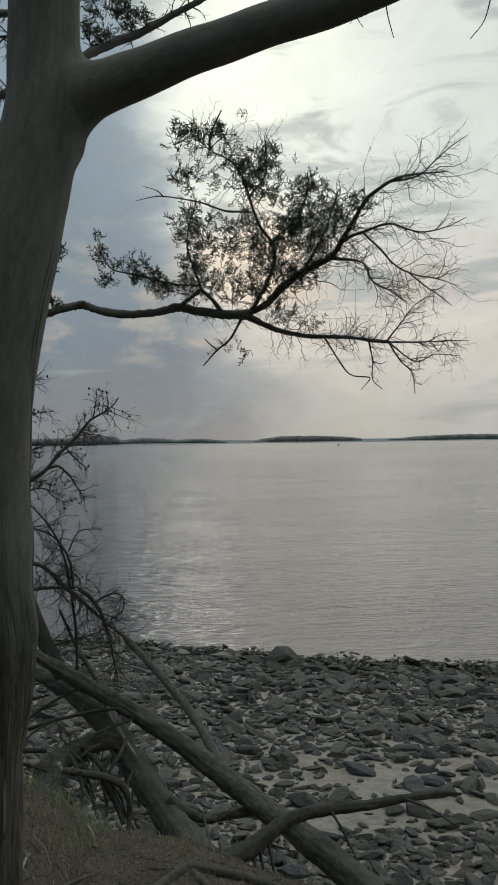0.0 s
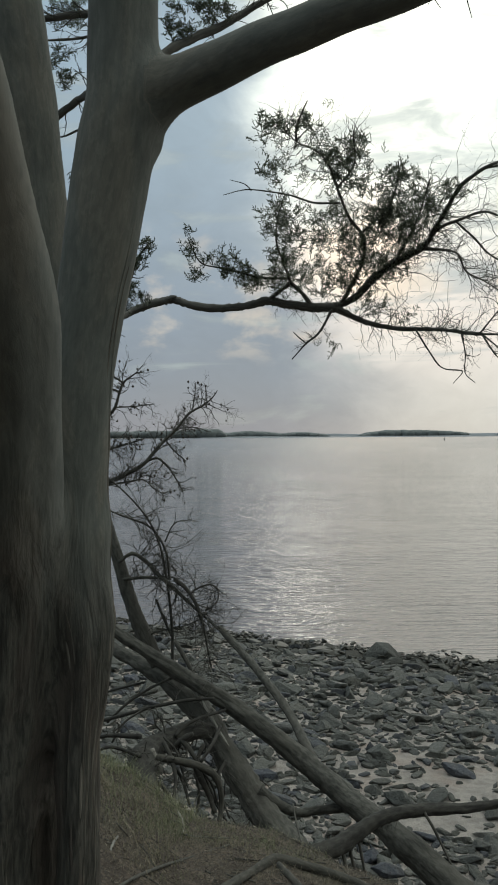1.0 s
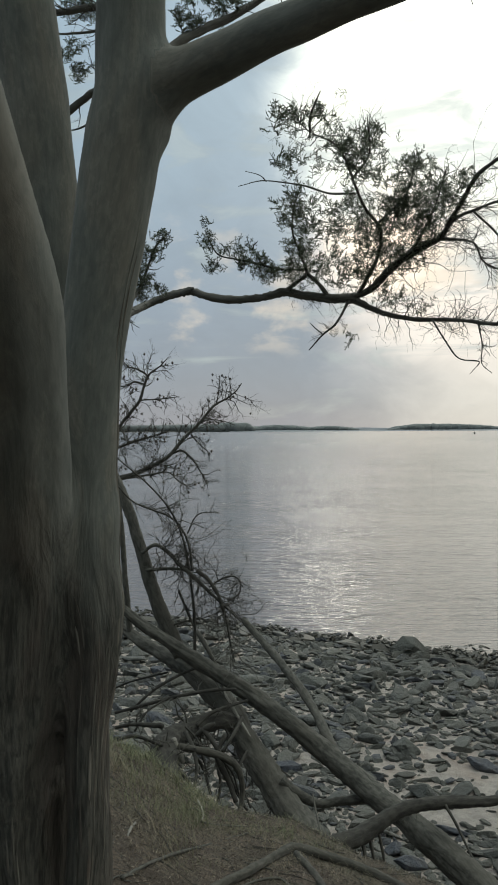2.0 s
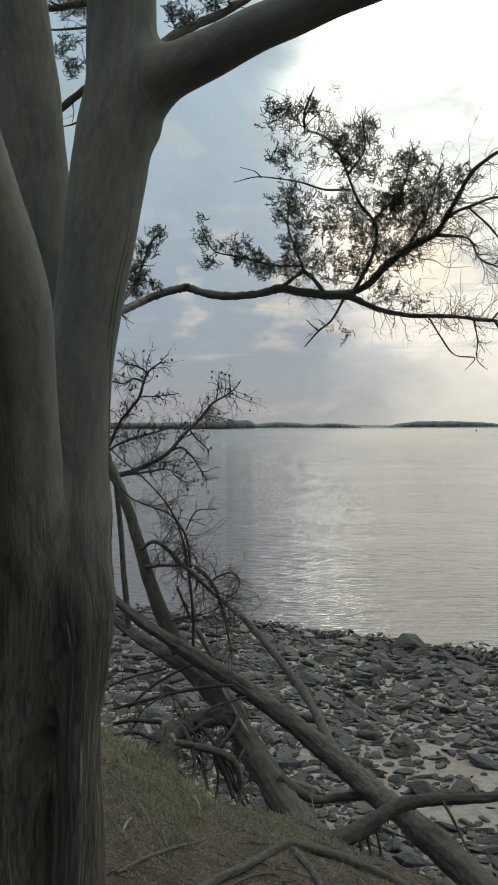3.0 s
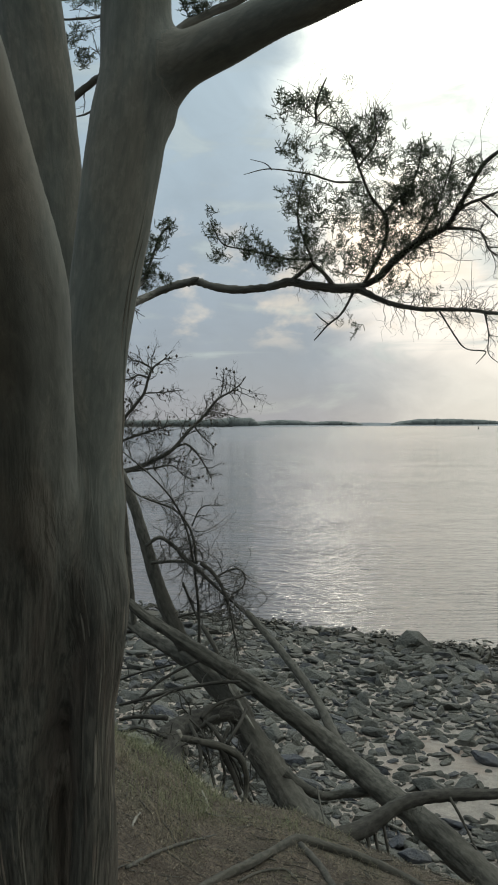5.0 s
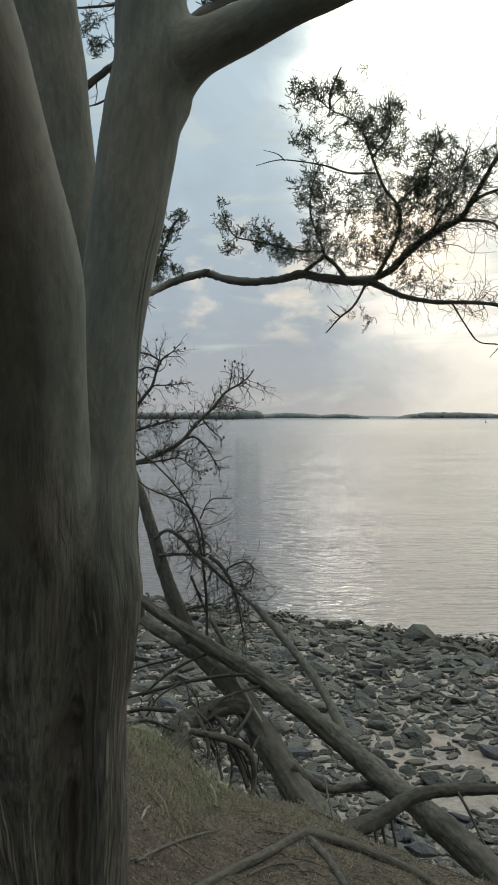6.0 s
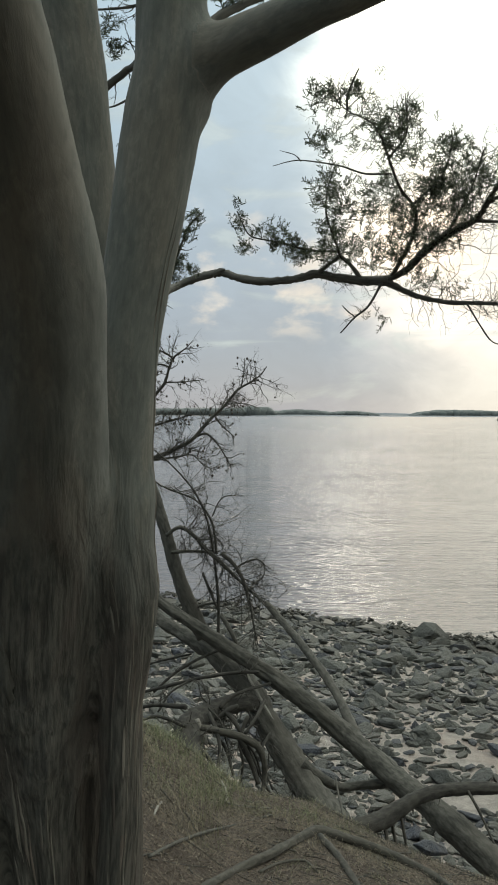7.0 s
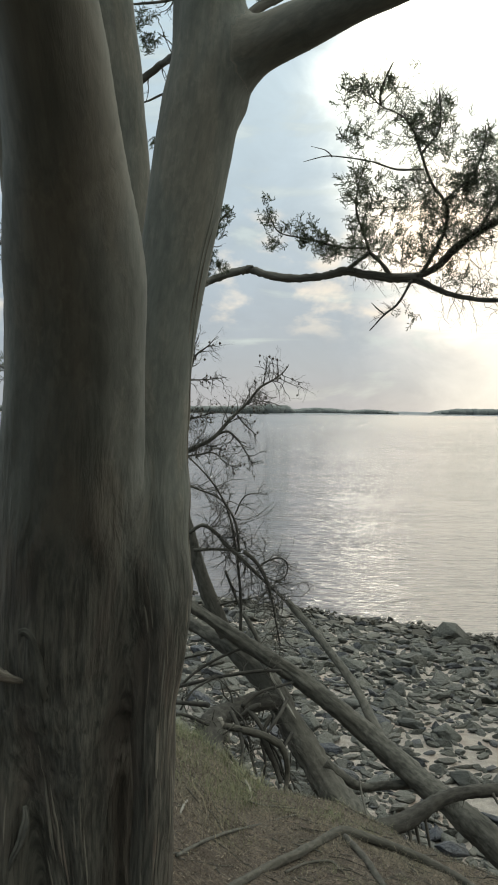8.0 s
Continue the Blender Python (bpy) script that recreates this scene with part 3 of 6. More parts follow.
BUTTRESS = [(-0.700, 1.700, 2.760, 0.1450), (-0.685, 1.720, 3.000, 0.1250), (-0.672, 1.740, 3.250, 0.1080), (-0.662, 1.755, 3.500, 0.0950), (-0.655, 1.775, 3.720, 0.0900), (-0.645, 1.800, 3.930, 0.0850), (-0.625, 1.830, 4.100, 0.0650)]
CHAINS = [TRUNK, FRONT, RIGHT, BACK, LEFT, LIMB, BUTTRESS, KNOT, BURL]


# ---- the stems grow out of one another: one smooth skin round all their axes ----
class Wood:
    """The distance to the skin round the tapered axes, with soft joints between them."""

    def __init__(self, chains):
        self.rows = [smooth_path(c, 0.06) for c in chains]
        self.length = [np.concatenate([[0.0], np.cumsum(np.linalg.norm(np.diff(r[:, :3], axis=0), axis=1))]) for r in self.rows]

    def one(self, n, p, near=None):
        """Distance of points to one stem."""
        r = self.rows[n]
        best = np.full(len(p), 9.0)
        for i in (range(len(r) - 1) if near is None else near):
            a, d = r[i, :3], r[i + 1, :3] - r[i, :3]
            w0 = p - a
            u = np.clip((w0 @ d) / (d @ d), 0, 1)
            w0 -= u[:, None] * d
            e = np.sqrt(np.einsum("ij,ij->i", w0, w0)) - (r[i, 3] + u * (r[i + 1, 3] - r[i, 3]))
            np.minimum(best, e, out=best)
        return best

    def foot(self, n, p):
        """The place along one stem and the axis point nearest to each point, without jumps."""
        r, s = self.rows[n], self.length[n]
        along, axis = np.zeros(len(p)), np.zeros((len(p), 3))
        for lo in range(0, len(p), 8000):
            q = p[lo:lo + 8000]
            e = ((q[:, None, :] - r[None, :, :3]) ** 2).sum(2)
            w0 = np.exp(-(e - e.min(1)[:, None]) / 0.008)
            w0 /= w0.sum(1)[:, None]
            along[lo:lo + 8000], axis[lo:lo + 8000] = w0 @ s, w0 @ r[:, :3]
        return along, axis

    def field(self, p, centre=None, reach=0.0):
        """The distance to the soft union of the stems."""
        every = []
        for n, r in enumerate(self.rows):
            near = None
            if centre is not None:
                mid_gap = np.linalg.norm((r[1:, :3] + r[:-1, :3]) / 2 - centre, axis=1) - np.maximum(r[1:, 3], r[:-1, 3]) - 0.11
                near = [i for i in range(len(r) - 1) if mid_gap[i] < reach]
            every.append(self.one(n, p, near) if near is None or near else np.full(len(p), 9.0))
        z = p[:, 2]
        soft = np.interp(z, (3.40, 3.80, 4.05, 4.24), (0.030, 0.055, 0.070, 0.014))
        total = every[0]
        for n in range(1, len(every)):
            k = soft
            if n == 5:
                k = np.full(len(p), 0.060)                          # the limb's wide collar
            elif n == 4:
                k = np.full(len(p), 0.030)
            elif n >= 7:
                k = np.full(len(p), 0.016)
            h = np.clip(0.5 + 0.5 * (total - every[n]) / k, 0, 1)
            total = total * (1 - h) + every[n] * h - k * h * (1 - h)
        return total


def skin_mesh(wood, cell, block=14):
    """Surface nets over the blocks of space that the skin crosses: vertices and quads."""
    seen = set()
    size = cell * block
    for r in wood.rows:
        for row in r:
            lo = np.floor((row[:3] - row[3] - 0.05) / size).astype(int)
            hi = np.floor((row[:3] + row[3] + 0.05) / size).astype(int)
            for i in range(lo[0], hi[0] + 1):
                for j in range(lo[1], hi[1] + 1):
                    for k in range(lo[2], hi[2] + 1):
                        seen.add((i, j, k))
    g = np.arange(block + 2)
    corner = np.stack(np.meshgrid(g, g, g, indexing="ij"), -1).reshape(-1, 3)
    names, places, quads = {}, [], []
    for key in sorted(seen):
        base = np.array(key) * block
        mid = (base + block / 2) * cell
        reach = size * 0.9
        if abs(wood.field(mid[None, :], mid, reach)[0]) > reach + 0.03:
            continue
        val = wood.field((base + corner) * cell, mid, reach).reshape(block + 2, block + 2, block + 2)
        inside = val < 0
        if inside.all() or not inside.any():
            continue
        # vertices: mean of the edge crossings of each cell
        total, count = np.zeros((block + 1,) * 3 + (3,)), np.zeros((block + 1,) * 3)
        shape = np.stack(np.meshgrid(np.arange(block + 1), np.arange(block + 1), np.arange(block + 1), indexing="ij"), -1).astype(float)
        for axis in range(3):
            for du in (0, 1):
                for dv in (0, 1):
                    o0 = [0, 0, 0]
                    o0[(axis + 1) % 3], o0[(axis + 2) % 3] = du, dv
                    o1 = list(o0)
                    o1[axis] = 1
                    n = block + 1
                    a = val[o0[0]:o0[0] + n, o0[1]:o0[1] + n, o0[2]:o0[2] + n]
                    b = val[o1[0]:o1[0] + n, o1[1]:o1[1] + n, o1[2]:o1[2] + n]
                    cross = (a < 0) != (b < 0)
                    u = np.where(cross, a / np.where(cross, a - b, 1.0), 0.0)
                    at = shape + np.array(o0)
                    at[..., axis] += u
                    total += at * cross[..., None]
                    count += cross
        for c in np.argwhere(count > 0):
            c = tuple(c)
            name = (base[0] + c[0], base[1] + c[1], base[2] + c[2])
            if name not in names:
                names[name] = len(places)
                places.append((base + total[c] / count[c]) * cell)
        # quads: one round each grid edge that crosses the skin
        for axis in range(3):
            a = inside[1:block + 1, 1:block + 1, 1:block + 1]
            step = [1, 1, 1]
            step[axis] = 2
            b = inside[step[0]:step[0] + block, step[1]:step[1] + block, step[2]:step[2] + block]
            e1, e2 = [0, 0, 0], [0, 0, 0]
            e1[(axis + 1) % 3], e2[(axis + 2) % 3] = 1, 1
            for c in np.argwhere(a != b):
                q = [base + c + 1, base + c + 1 - e1, base + c + 1 - e1 - e2, base + c + 1 - e2]
                if not inside[tuple(c + 1)]:
                    q.reverse()
                quads.append([tuple(int(x) for x in w_) for w_ in q])
    faces = [tuple(names[w_] for w_ in q) for q in quads if all(w_ in names for w_ in q)]
    return np.array(places), faces


wood = Wood(CHAINS)
places, skin_faces = skin_mesh(wood, 0.008)



def grown(p):
    """The owner and the grain coordinates of points on the skin."""
    numbers = (0, 1, 2, 3, 4, 5, 6)
    dist = np.stack([wood.one(n, p) for n in numbers], 1)
    got = [wood.foot(n, p) for n in numbers]
    owner = dist.argmin(1)
    weight = np.exp(-np.clip(dist - dist.min(1)[:, None], 0, 1) / 0.02)
    weight[:, 5] = 0
    weight /= weight.sum(1)[:, None] + 1e-12
    grain = p.copy()
    for n in (0, 1, 2, 3, 4, 6):
        r = wood.rows[n]
        ref = r[np.abs(r[:, 2] - max(4.0, r[0, 2])).argmin(), :3]
        grain[:, :2] -= weight[:, n:n + 1] * (got[n][1] - ref)[:, :2]
    # round the limb the grain runs along its axis
    k = owner == 5
    off = p[k] - got[5][1][k]
    grain[k] = np.stack([off[:, 1] - 0.3, off[:, 2] + 1.7, got[5][0][k] + 4.8], 1)
    return owner, grain


def normals_of(p):
    quad = np.array(skin_faces)
    facing = np.cross(p[quad[:, 2]] - p[quad[:, 0]], p[quad[:, 3]] - p[quad[:, 1]])
    out = np.zeros_like(p)
    for k in range(4):
        np.add.at(out, quad[:, k], facing)
    return out / (np.linalg.norm(out, axis=1)[:, None] + 1e-12)


owner, grain = grown(places)
old = np.clip((4.25 - places[:, 2]) / 0.45, 0, 1)                   # fluted and stringy only towards the base
rise = np.zeros(len(places))
for i, (g, p) in enumerate(zip(grain, places)):
    q = Vector((g[0], g[1], g[2]))
    rise[i] = 0.006 * noise.noise(Vector((q.x * 9, q.y * 9, q.z * 3.0))) + 0.0038 * noise.noise(Vector((q.x * 26, q.y * 26, q.z * 9)))
    if old[i] > 0:
        flute = noise.noise(Vector((q.x * 11.0 + 3.0, q.y * 11.0, q.z * 1.1)))
        cord = noise.noise(Vector((q.x * 30.0, q.y * 30.0, q.z * 2.0 + 5.0)))
        string = noise.noise(Vector((q.x * 75.0, q.y * 75.0, q.z * 4.5)))
        rise[i] += old[i] * (0.026 * min(0.25, flute) + 0.012 * cord + 0.007 * string)
places = places + normals_of(places) * rise[:, None]


def skin_part(name, numbers, label):
    """The quads of the skin that belong to the given axes, as one part."""
    mine = [q for q in skin_faces if owner[q[0]] in numbers]
    used = sorted({i for q in mine for i in q})
    place_of = {i: k for k, i in enumerate(used)}
    me = mesh_from(name, places[used], [tuple(place_of[i] for i in q) for q in mine], BARK, grain=grain[used])
    me.normals_split_custom_set_from_vertices([tuple(skin_normal[i]) for i in used])
    return part(name, me, tree, label)


skin_normal = normals_of(places)     # shared across the parts, so that no seam shows
skin_part("trunk", (0,), "fluted trunk with pinkish stringy bark")
skin_part("stem", (1,), "thick leaning stem with a pale flaking edge")
skin_part("stem", (2,), "upright smooth-barked stem")
skin_part("stem", (3,), "upright stem between the others")
skin_part("stem", (4,), "slender stem hugging the thick one")
skin_part("buttress", (6,), "fluted root buttress")
skin_part("limb", (5,), "heavy limb reaching out over the beach")

STUB = [(-0.541, 1.690, 3.840, 0.0099), (-0.544, 1.664, 3.877, 0.0086), (-0.546, 1.655, 3.907, 0.0069), (-0.551, 1.652, 3.945, 0.0063), (-0.559, 1.650, 3.978, 0.0059), (-0.572, 1.650, 3.992, 0.0053), (-0.584, 1.652, 3.988, 0.0033)]
limb_part("broken_stub", STUB, DEAD, tree, "pale weathered broken stub", sides=32, step=0.005, rough=0.12, fibre=0.006, lumps=0.008, seed=9)
SNAG = [(-0.690, 1.655, 3.929, 0.0200), (-0.651, 1.655, 3.916, 0.0160), (-0.624, 1.656, 3.905, 0.0110), (-0.599, 1.660, 3.896, 0.0060), (-0.581, 1.668, 3.890, 0.0020)]
limb_part("broken_stub", SNAG, PEEL, tree, "pale weathered broken stub", sides=24, step=0.005, rough=0.3, fibre=0.004, seed=12)
SCAR = [(-0.583, 1.681, 3.636, 0.0036), (-0.578, 1.671, 3.607, 0.0078), (-0.587, 1.666, 3.569, 0.0072), (-0.601, 1.666, 3.541, 0.0042), (-0.612, 1.671, 3.512, 0.0018)]
limb_part("scar", SCAR, DEAD, tree, "pale torn bark scar", sides=24, step=0.005, rough=0.3, fibre=0.005, seed=10)


# ---- long strips of peeling bark on the stems ----
SKIN = BVHTree.FromPolygons([tuple(q) for q in places], skin_faces)


def bark_strip(axis, turn, lo, hi, width, lift, rng):
    """A ribbon of bark that follows the stem between two heights; turn 0 looks to +x, -90 to -y."""
    rows = smooth_path(axis, 0.012)
    rows = rows[(rows[:, 2] > lo) & (rows[:, 2] < hi)]
    if len(rows) < 6:
        return
    v, g, seed = [], [], rng.uniform(0, 90)
    astray = 0
    across = (-1.0, -0.45, 0.4, 1.0)
    for i, row in enumerate(rows):
        u = i / (len(rows) - 1)
        thin = (math.sin(math.pi * min(1.0, max(0.0, u))) ** 0.45) * (0.75 + 0.6 * noise.noise(Vector((seed, row[2] * 14.0, 0))))
        a = radians(turn) + 0.45 * noise.noise(Vector((3.0, row[2] * 2.6, 5.0))) + 0.10 * noise.noise(Vector((seed, row[2] * 3.0, 5.0))) + 0.02 * noise.noise(Vector((seed, row[2] * 16.0, 9.0)))
        for k, q in enumerate(across):
            b = a + q * width * max(0.1, thin) / max(row[3], 0.03)
            d = Vector((math.cos(b), math.sin(b), 0))
            at = Vector(row[:3])
            hit = SKIN.ray_cast(at + d * 0.45, -d, 0.45)[0]
            astray += hit is None or (hit - at).length > row[3] * 1.5 + 0.015
            at = hit if hit is not None else at + d * row[3]
            rise = (lift * (0.8 + 0.5 * noise.noise(Vector((seed + k, row[2] * 20.0, 2.0)))) if 0 < k < 3 else -0.003) * max(0.15, thin)
            v.append(tuple(at + d * rise))
            g.append((q * width, seed, row[2]))
    if astray or any((Vector(v[i + 4]) - Vector(v[i])).length > 0.022 for i in range(len(v) - 4)):
        return                                                      # would bridge the gap between two stems
    f = [(i * 4 + k, i * 4 + k + 1, i * 4 + k + 5, i * 4 + k + 4) for i in range(len(rows) - 1) for k in range(3)]
    part("bark_strip", mesh_from("bark_strip", v, f, PEEL if rng.random() < 0.75 else BARK, grain=g), tree)


rng = random.Random(19)
for axis, count, t0, t1, z0, z1, w0, w1 in ((RIGHT, 40, -120, 5, 2.9, 4.05, 0.0015, 0.005), (RIGHT, 9, -40, 10, 3.9, 4.6, 0.002, 0.004),
                                            (FRONT, 34, -130, -40, 2.8, 3.55, 0.002, 0.005), (BUTTRESS, 16, -110, -40, 2.9, 3.6, 0.002, 0.004)):
    for _ in range(count):
        a, ln = rng.uniform(z0, z1), rng.uniform(0.06, 0.30)
        bark_strip(axis, rng.uniform(t0, t1), a, a + ln, rng.uniform(w0, w1), rng.uniform(0.002, 0.005), rng)


# ---- foliage: flat sprays of scale leaves ----
def shoot(p, d, length, r0, bend, rng):
    """A three-sided tapering shoot: vertices and faces."""
    d = d.normalized()
    a = d.orthogonal().normalized()
    b = d.cross(a)
    mid = p + d * length * 0.55 + bend * length * 0.12
    tip = p + d * length + bend * length * 0.3
    v = []
    for q, r in ((p, r0 * 0.7), (mid, r0)):
        for k in range(3):
            ang = 2.094 * k
            v.append(q + a * (math.cos(ang) * r) + b * (math.sin(ang) * r))
    v.append(tip)
    f = [(0, 1, 4, 3), (1, 2, 5, 4), (2, 0, 3, 5), (3, 4, 6), (4, 5, 6), (5, 3, 6)]
    return v, f


def spray(rng, size):
    """One fan-shaped spray pointing along +z: axis, side shoots and their stubby shoots."""
    v, f = [], []

    def put(piece):
        k = len(v)
        v.extend(piece[0])
        f.extend([tuple(i + k for i in q) for q in piece[1]])
    d, p = Vector((0, 0, 1)), Vector((0, 0, 0))
    n = 5
    for i in range(n):
        seg = size / n
        put(shoot(p, d, seg * 1.6, 0.0013, Vector((0, 0, 0)), rng))
        for s in (-1, 1):
            if rng.random() < 0.9:
                out = Vector((s * rng.uniform(0.6, 1.2), rng.gauss(0, 0.5), rng.uniform(0.3, 1.0))).normalized()
                ln = size * rng.uniform(0.26, 0.48) * (1.05 - 0.5 * i / n)
                put(shoot(p, out, ln, 0.0012, Vector((0, 0, 0.6)), rng))
                for j in range(2):
                    q = p + out * ln * (0.35 + 0.35 * j)
                    side = (out + Vector((rng.gauss(0, 0.8), rng.gauss(0, 0.6), rng.gauss(0.3, 0.6)))).normalized()
                    put(shoot(q, side, ln * rng.uniform(0.35, 0.6), 0.0013, Vector((0, 0, 0.4)), rng))
        p = p + d * seg
        d = (d + Vector((rng.gauss(0, 0.16), rng.gauss(0, 0.16), 0.05))).normalized()
    return np.array([tuple(q) for q in v]), f


rng = random.Random(11)
SPRAYS = [spray(rng, s) for s in (0.040, 0.046, 0.052, 0.058, 0.064, 0.048, 0.055, 0.043)]


def crown(centre_list, rng, up=(0, 0, 1), size=1.0):
    """Sprays in clouds: rows are (centre x, y, z, half width, half height, half depth, number, root x, y, z)."""
    v, f = [], []
    for (cx, cy, cz, a, b, c, count, rx, ry, rz) in centre_list:
        for _ in range(count):
            while True:
                q = Vector((rng.uniform(-1, 1), rng.uniform(-1, 1), rng.uniform(-1, 1)))
                if q.length < 1:
                    break
            at = Vector((cx + q.x * a, cy + q.y * c, cz + q.z * b))
            out = (at - Vector((rx, ry, rz))).normalized()
            d = (out * 0.5 + Vector(up) * 0.15 + Vector((rng.gauss(0, 0.7), rng.gauss(0, 0.7), rng.gauss(0, 0.7)))).normalized()
            sv, sf = rng.choice(SPRAYS)
            at = at - d * 0.025 * size
            m = d.to_track_quat("Z", "Y").to_matrix().to_4x4() @ Matrix.Rotation(rng.uniform(0, 6.28), 4, "Z")
            m = np.array(Matrix.Translation(at) @ m @ Matrix.Scale(size * rng.uniform(0.7, 1.15), 4))
            k = len(v)
            v.extend((sv @ m[:3, :3].T + m[:3, 3]).tolist())
            f.extend([tuple(i + k for i in fc) for fc in sf])
    return v, f


# ---- the leafy branch that hangs before the sky ----
B0 = [(-0.437, 2.200, 4.696, 0.0096), (-0.446, 3.000, 4.821, 0.0131), (-0.397, 3.300, 4.900, 0.0144), (-0.315, 3.310, 4.936, 0.0145), (-0.220, 3.300, 4.955, 0.0144), (-0.158, 3.280, 4.933, 0.0143), (-0.064, 3.270, 4.918, 0.0143), (0.062, 3.250, 4.925, 0.0142), (0.136, 3.240, 4.941, 0.0157), (0.220, 3.230, 4.925, 0.0157), (0.315, 3.220, 4.914, 0.0172), (0.399, 3.210, 4.914, 0.0202)]
branch = limb_part("branch", B0, TWIG, tree, "dark sinuous branch", sides=14, step=0.012, rough=0.35, fibre=0.001, seed=21)
STUBS = [(-0.252, 3.300, 4.946, 0.0130), (-0.226, 3.290, 4.960, 0.0108), (-0.205, 3.290, 4.964, 0.0065)]
limb_part("snag", STUBS, TWIG, branch, "", sides=7, step=0.006, rough=0.3, seed=22)

B1 = [(0.378, 3.210, 4.915, 0.0150), (0.469, 3.180, 4.865, 0.0108), (0.538, 3.150, 4.837, 0.0094), (0.617, 3.120, 4.821, 0.0080), (0.709, 3.060, 4.812, 0.0071), (0.771, 2.980, 4.796, 0.0063), (0.807, 2.930, 4.782, 0.0062), (0.846, 2.890, 4.774, 0.0061)]
B2 = [(0.378, 3.210, 4.911, 0.0115), (0.459, 3.180, 4.946, 0.0134), (0.524, 3.120, 5.010, 0.0142), (0.598, 3.070, 5.059, 0.0120), (0.671, 3.020, 5.093, 0.0108), (0.699, 2.960, 5.143, 0.0086), (0.727, 2.880, 5.203, 0.0075), (0.750, 2.820, 5.251, 0.0073), (0.810, 2.760, 5.292, 0.0054), (0.855, 2.720, 5.302, 0.0040), (0.918, 2.680, 5.301, 0.0026), (0.973, 2.650, 5.298, 0.0017)]
B2B = [(0.671, 3.020, 5.093, 0.0083), (0.714, 2.970, 5.146, 0.0061), (0.779, 2.920, 5.169, 0.0050), (0.848, 2.880, 5.185, 0.0040), (0.892, 2.860, 5.165, 0.0034), (0.952, 2.830, 5.146, 0.0029), (1.022, 2.800, 5.157, 0.0019), (1.087, 2.780, 5.187, 0.0009)]
B2C = [(0.761, 2.930, 5.167, 0.0043), (0.820, 2.910, 5.105, 0.0038), (0.873, 2.900, 5.044, 0.0032), (0.938, 2.880, 5.008, 0.0028), (1.012, 2.860, 4.991, 0.0021), (1.084, 2.840, 4.963, 0.0010)]
B2D = [(0.660, 3.020, 5.089, 0.0068), (0.738, 3.000, 5.082, 0.0048), (0.785, 2.980, 5.063, 0.0038), (0.812, 2.970, 5.001, 0.0028), (0.868, 2.950, 4.964, 0.0023), (0.927, 2.930, 4.921, 0.0011)]
B2E = [(0.810, 2.760, 5.292, 0.0041), (0.890, 2.710, 5.299, 0.0030), (0.930, 2.660, 5.334, 0.0020), (0.972, 2.620, 5.371, 0.0015), (1.017, 2.600, 5.399, 0.0010)]
B2F = [(0.914, 2.900, 5.025, 0.0029), (0.978, 2.880, 4.967, 0.0025), (1.026, 2.870, 4.932, 0.0020), (1.063, 2.860, 4.898, 0.0013)]
B3 = [(0.409, 3.200, 4.923, 0.0081), (0.463, 3.100, 5.036, 0.0070), (0.459, 2.980, 5.112, 0.0060), (0.390, 2.880, 5.165, 0.0051), (0.342, 2.780, 5.222, 0.0042), (0.302, 2.690, 5.272, 0.0034), (0.257, 2.620, 5.296, 0.0026), (0.185, 2.540, 5.299, 0.0019), (0.135, 2.480, 5.323, 0.0014), (0.099, 2.440, 5.344, 0.0009)]
B3B = [(0.185, 2.540, 5.299, 0.0042), (0.179, 2.480, 5.321, 0.0033), (0.193, 2.430, 5.349, 0.0024), (0.204, 2.410, 5.369, 0.0016)]
B3C = [(0.335, 2.770, 5.228, 0.0044), (0.380, 2.700, 5.282, 0.0032), (0.366, 2.620, 5.344, 0.0021), (0.360, 2.600, 5.371, 0.0012)]
B3D = [(0.447, 2.980, 5.132, 0.0046), (0.532, 2.900, 5.213, 0.0036), (0.545, 2.820, 5.287, 0.0026), (0.536, 2.780, 5.321, 0.0017)]
B3E = [(0.588, 3.070, 5.057, 0.0056), (0.634, 2.950, 5.169, 0.0036), (0.649, 2.870, 5.247, 0.0026), (0.654, 2.830, 5.284, 0.0017)]
B4 = [(0.125, 3.240, 4.934, 0.0076), (0.184, 3.220, 4.976, 0.0063), (0.219, 3.210, 5.007, 0.0063), (0.193, 3.150, 5.062, 0.0043), (0.159, 3.050, 5.122, 0.0036), (0.157, 2.950, 5.177, 0.0029), (0.170, 2.880, 5.216, 0.0023)]
B4B = [(0.304, 3.220, 4.916, 0.0089), (0.261, 3.210, 4.969, 0.0074), (0.219, 3.210, 5.007, 0.0059)]
B5 = [(0.212, 3.200, 5.018, 0.0059), (0.124, 3.200, 5.020, 0.0044), (0.041, 3.200, 5.038, 0.0038), (-0.032, 3.200, 5.056, 0.0032), (-0.103, 3.200, 5.071, 0.0029), (-0.133, 3.200, 5.108, 0.0023), (-0.159, 3.200, 5.165, 0.0015)]
B6 = [(0.357, 2.850, 5.204, 0.0036), (0.270, 2.840, 5.201, 0.0036), (0.193, 2.820, 5.219, 0.0030), (0.117, 2.800, 5.226, 0.0024), (0.043, 2.780, 5.226, 0.0019), (-0.030, 2.770, 5.206, 0.0011)]
B6B = [(0.061, 2.780, 5.223, 0.0018), (0.039, 2.770, 5.241, 0.0015), (-0.008, 2.760, 5.251, 0.0010)]
B7 = [(0.376, 3.200, 4.905, 0.0063), (0.328, 3.200, 4.820, 0.0044), (0.279, 3.200, 4.778, 0.0038), (0.225, 3.200, 4.719, 0.0019)]
B7B = [(0.279, 3.200, 4.778, 0.0030), (0.251, 3.200, 4.799, 0.0025), (0.230, 3.200, 4.820, 0.0013)]
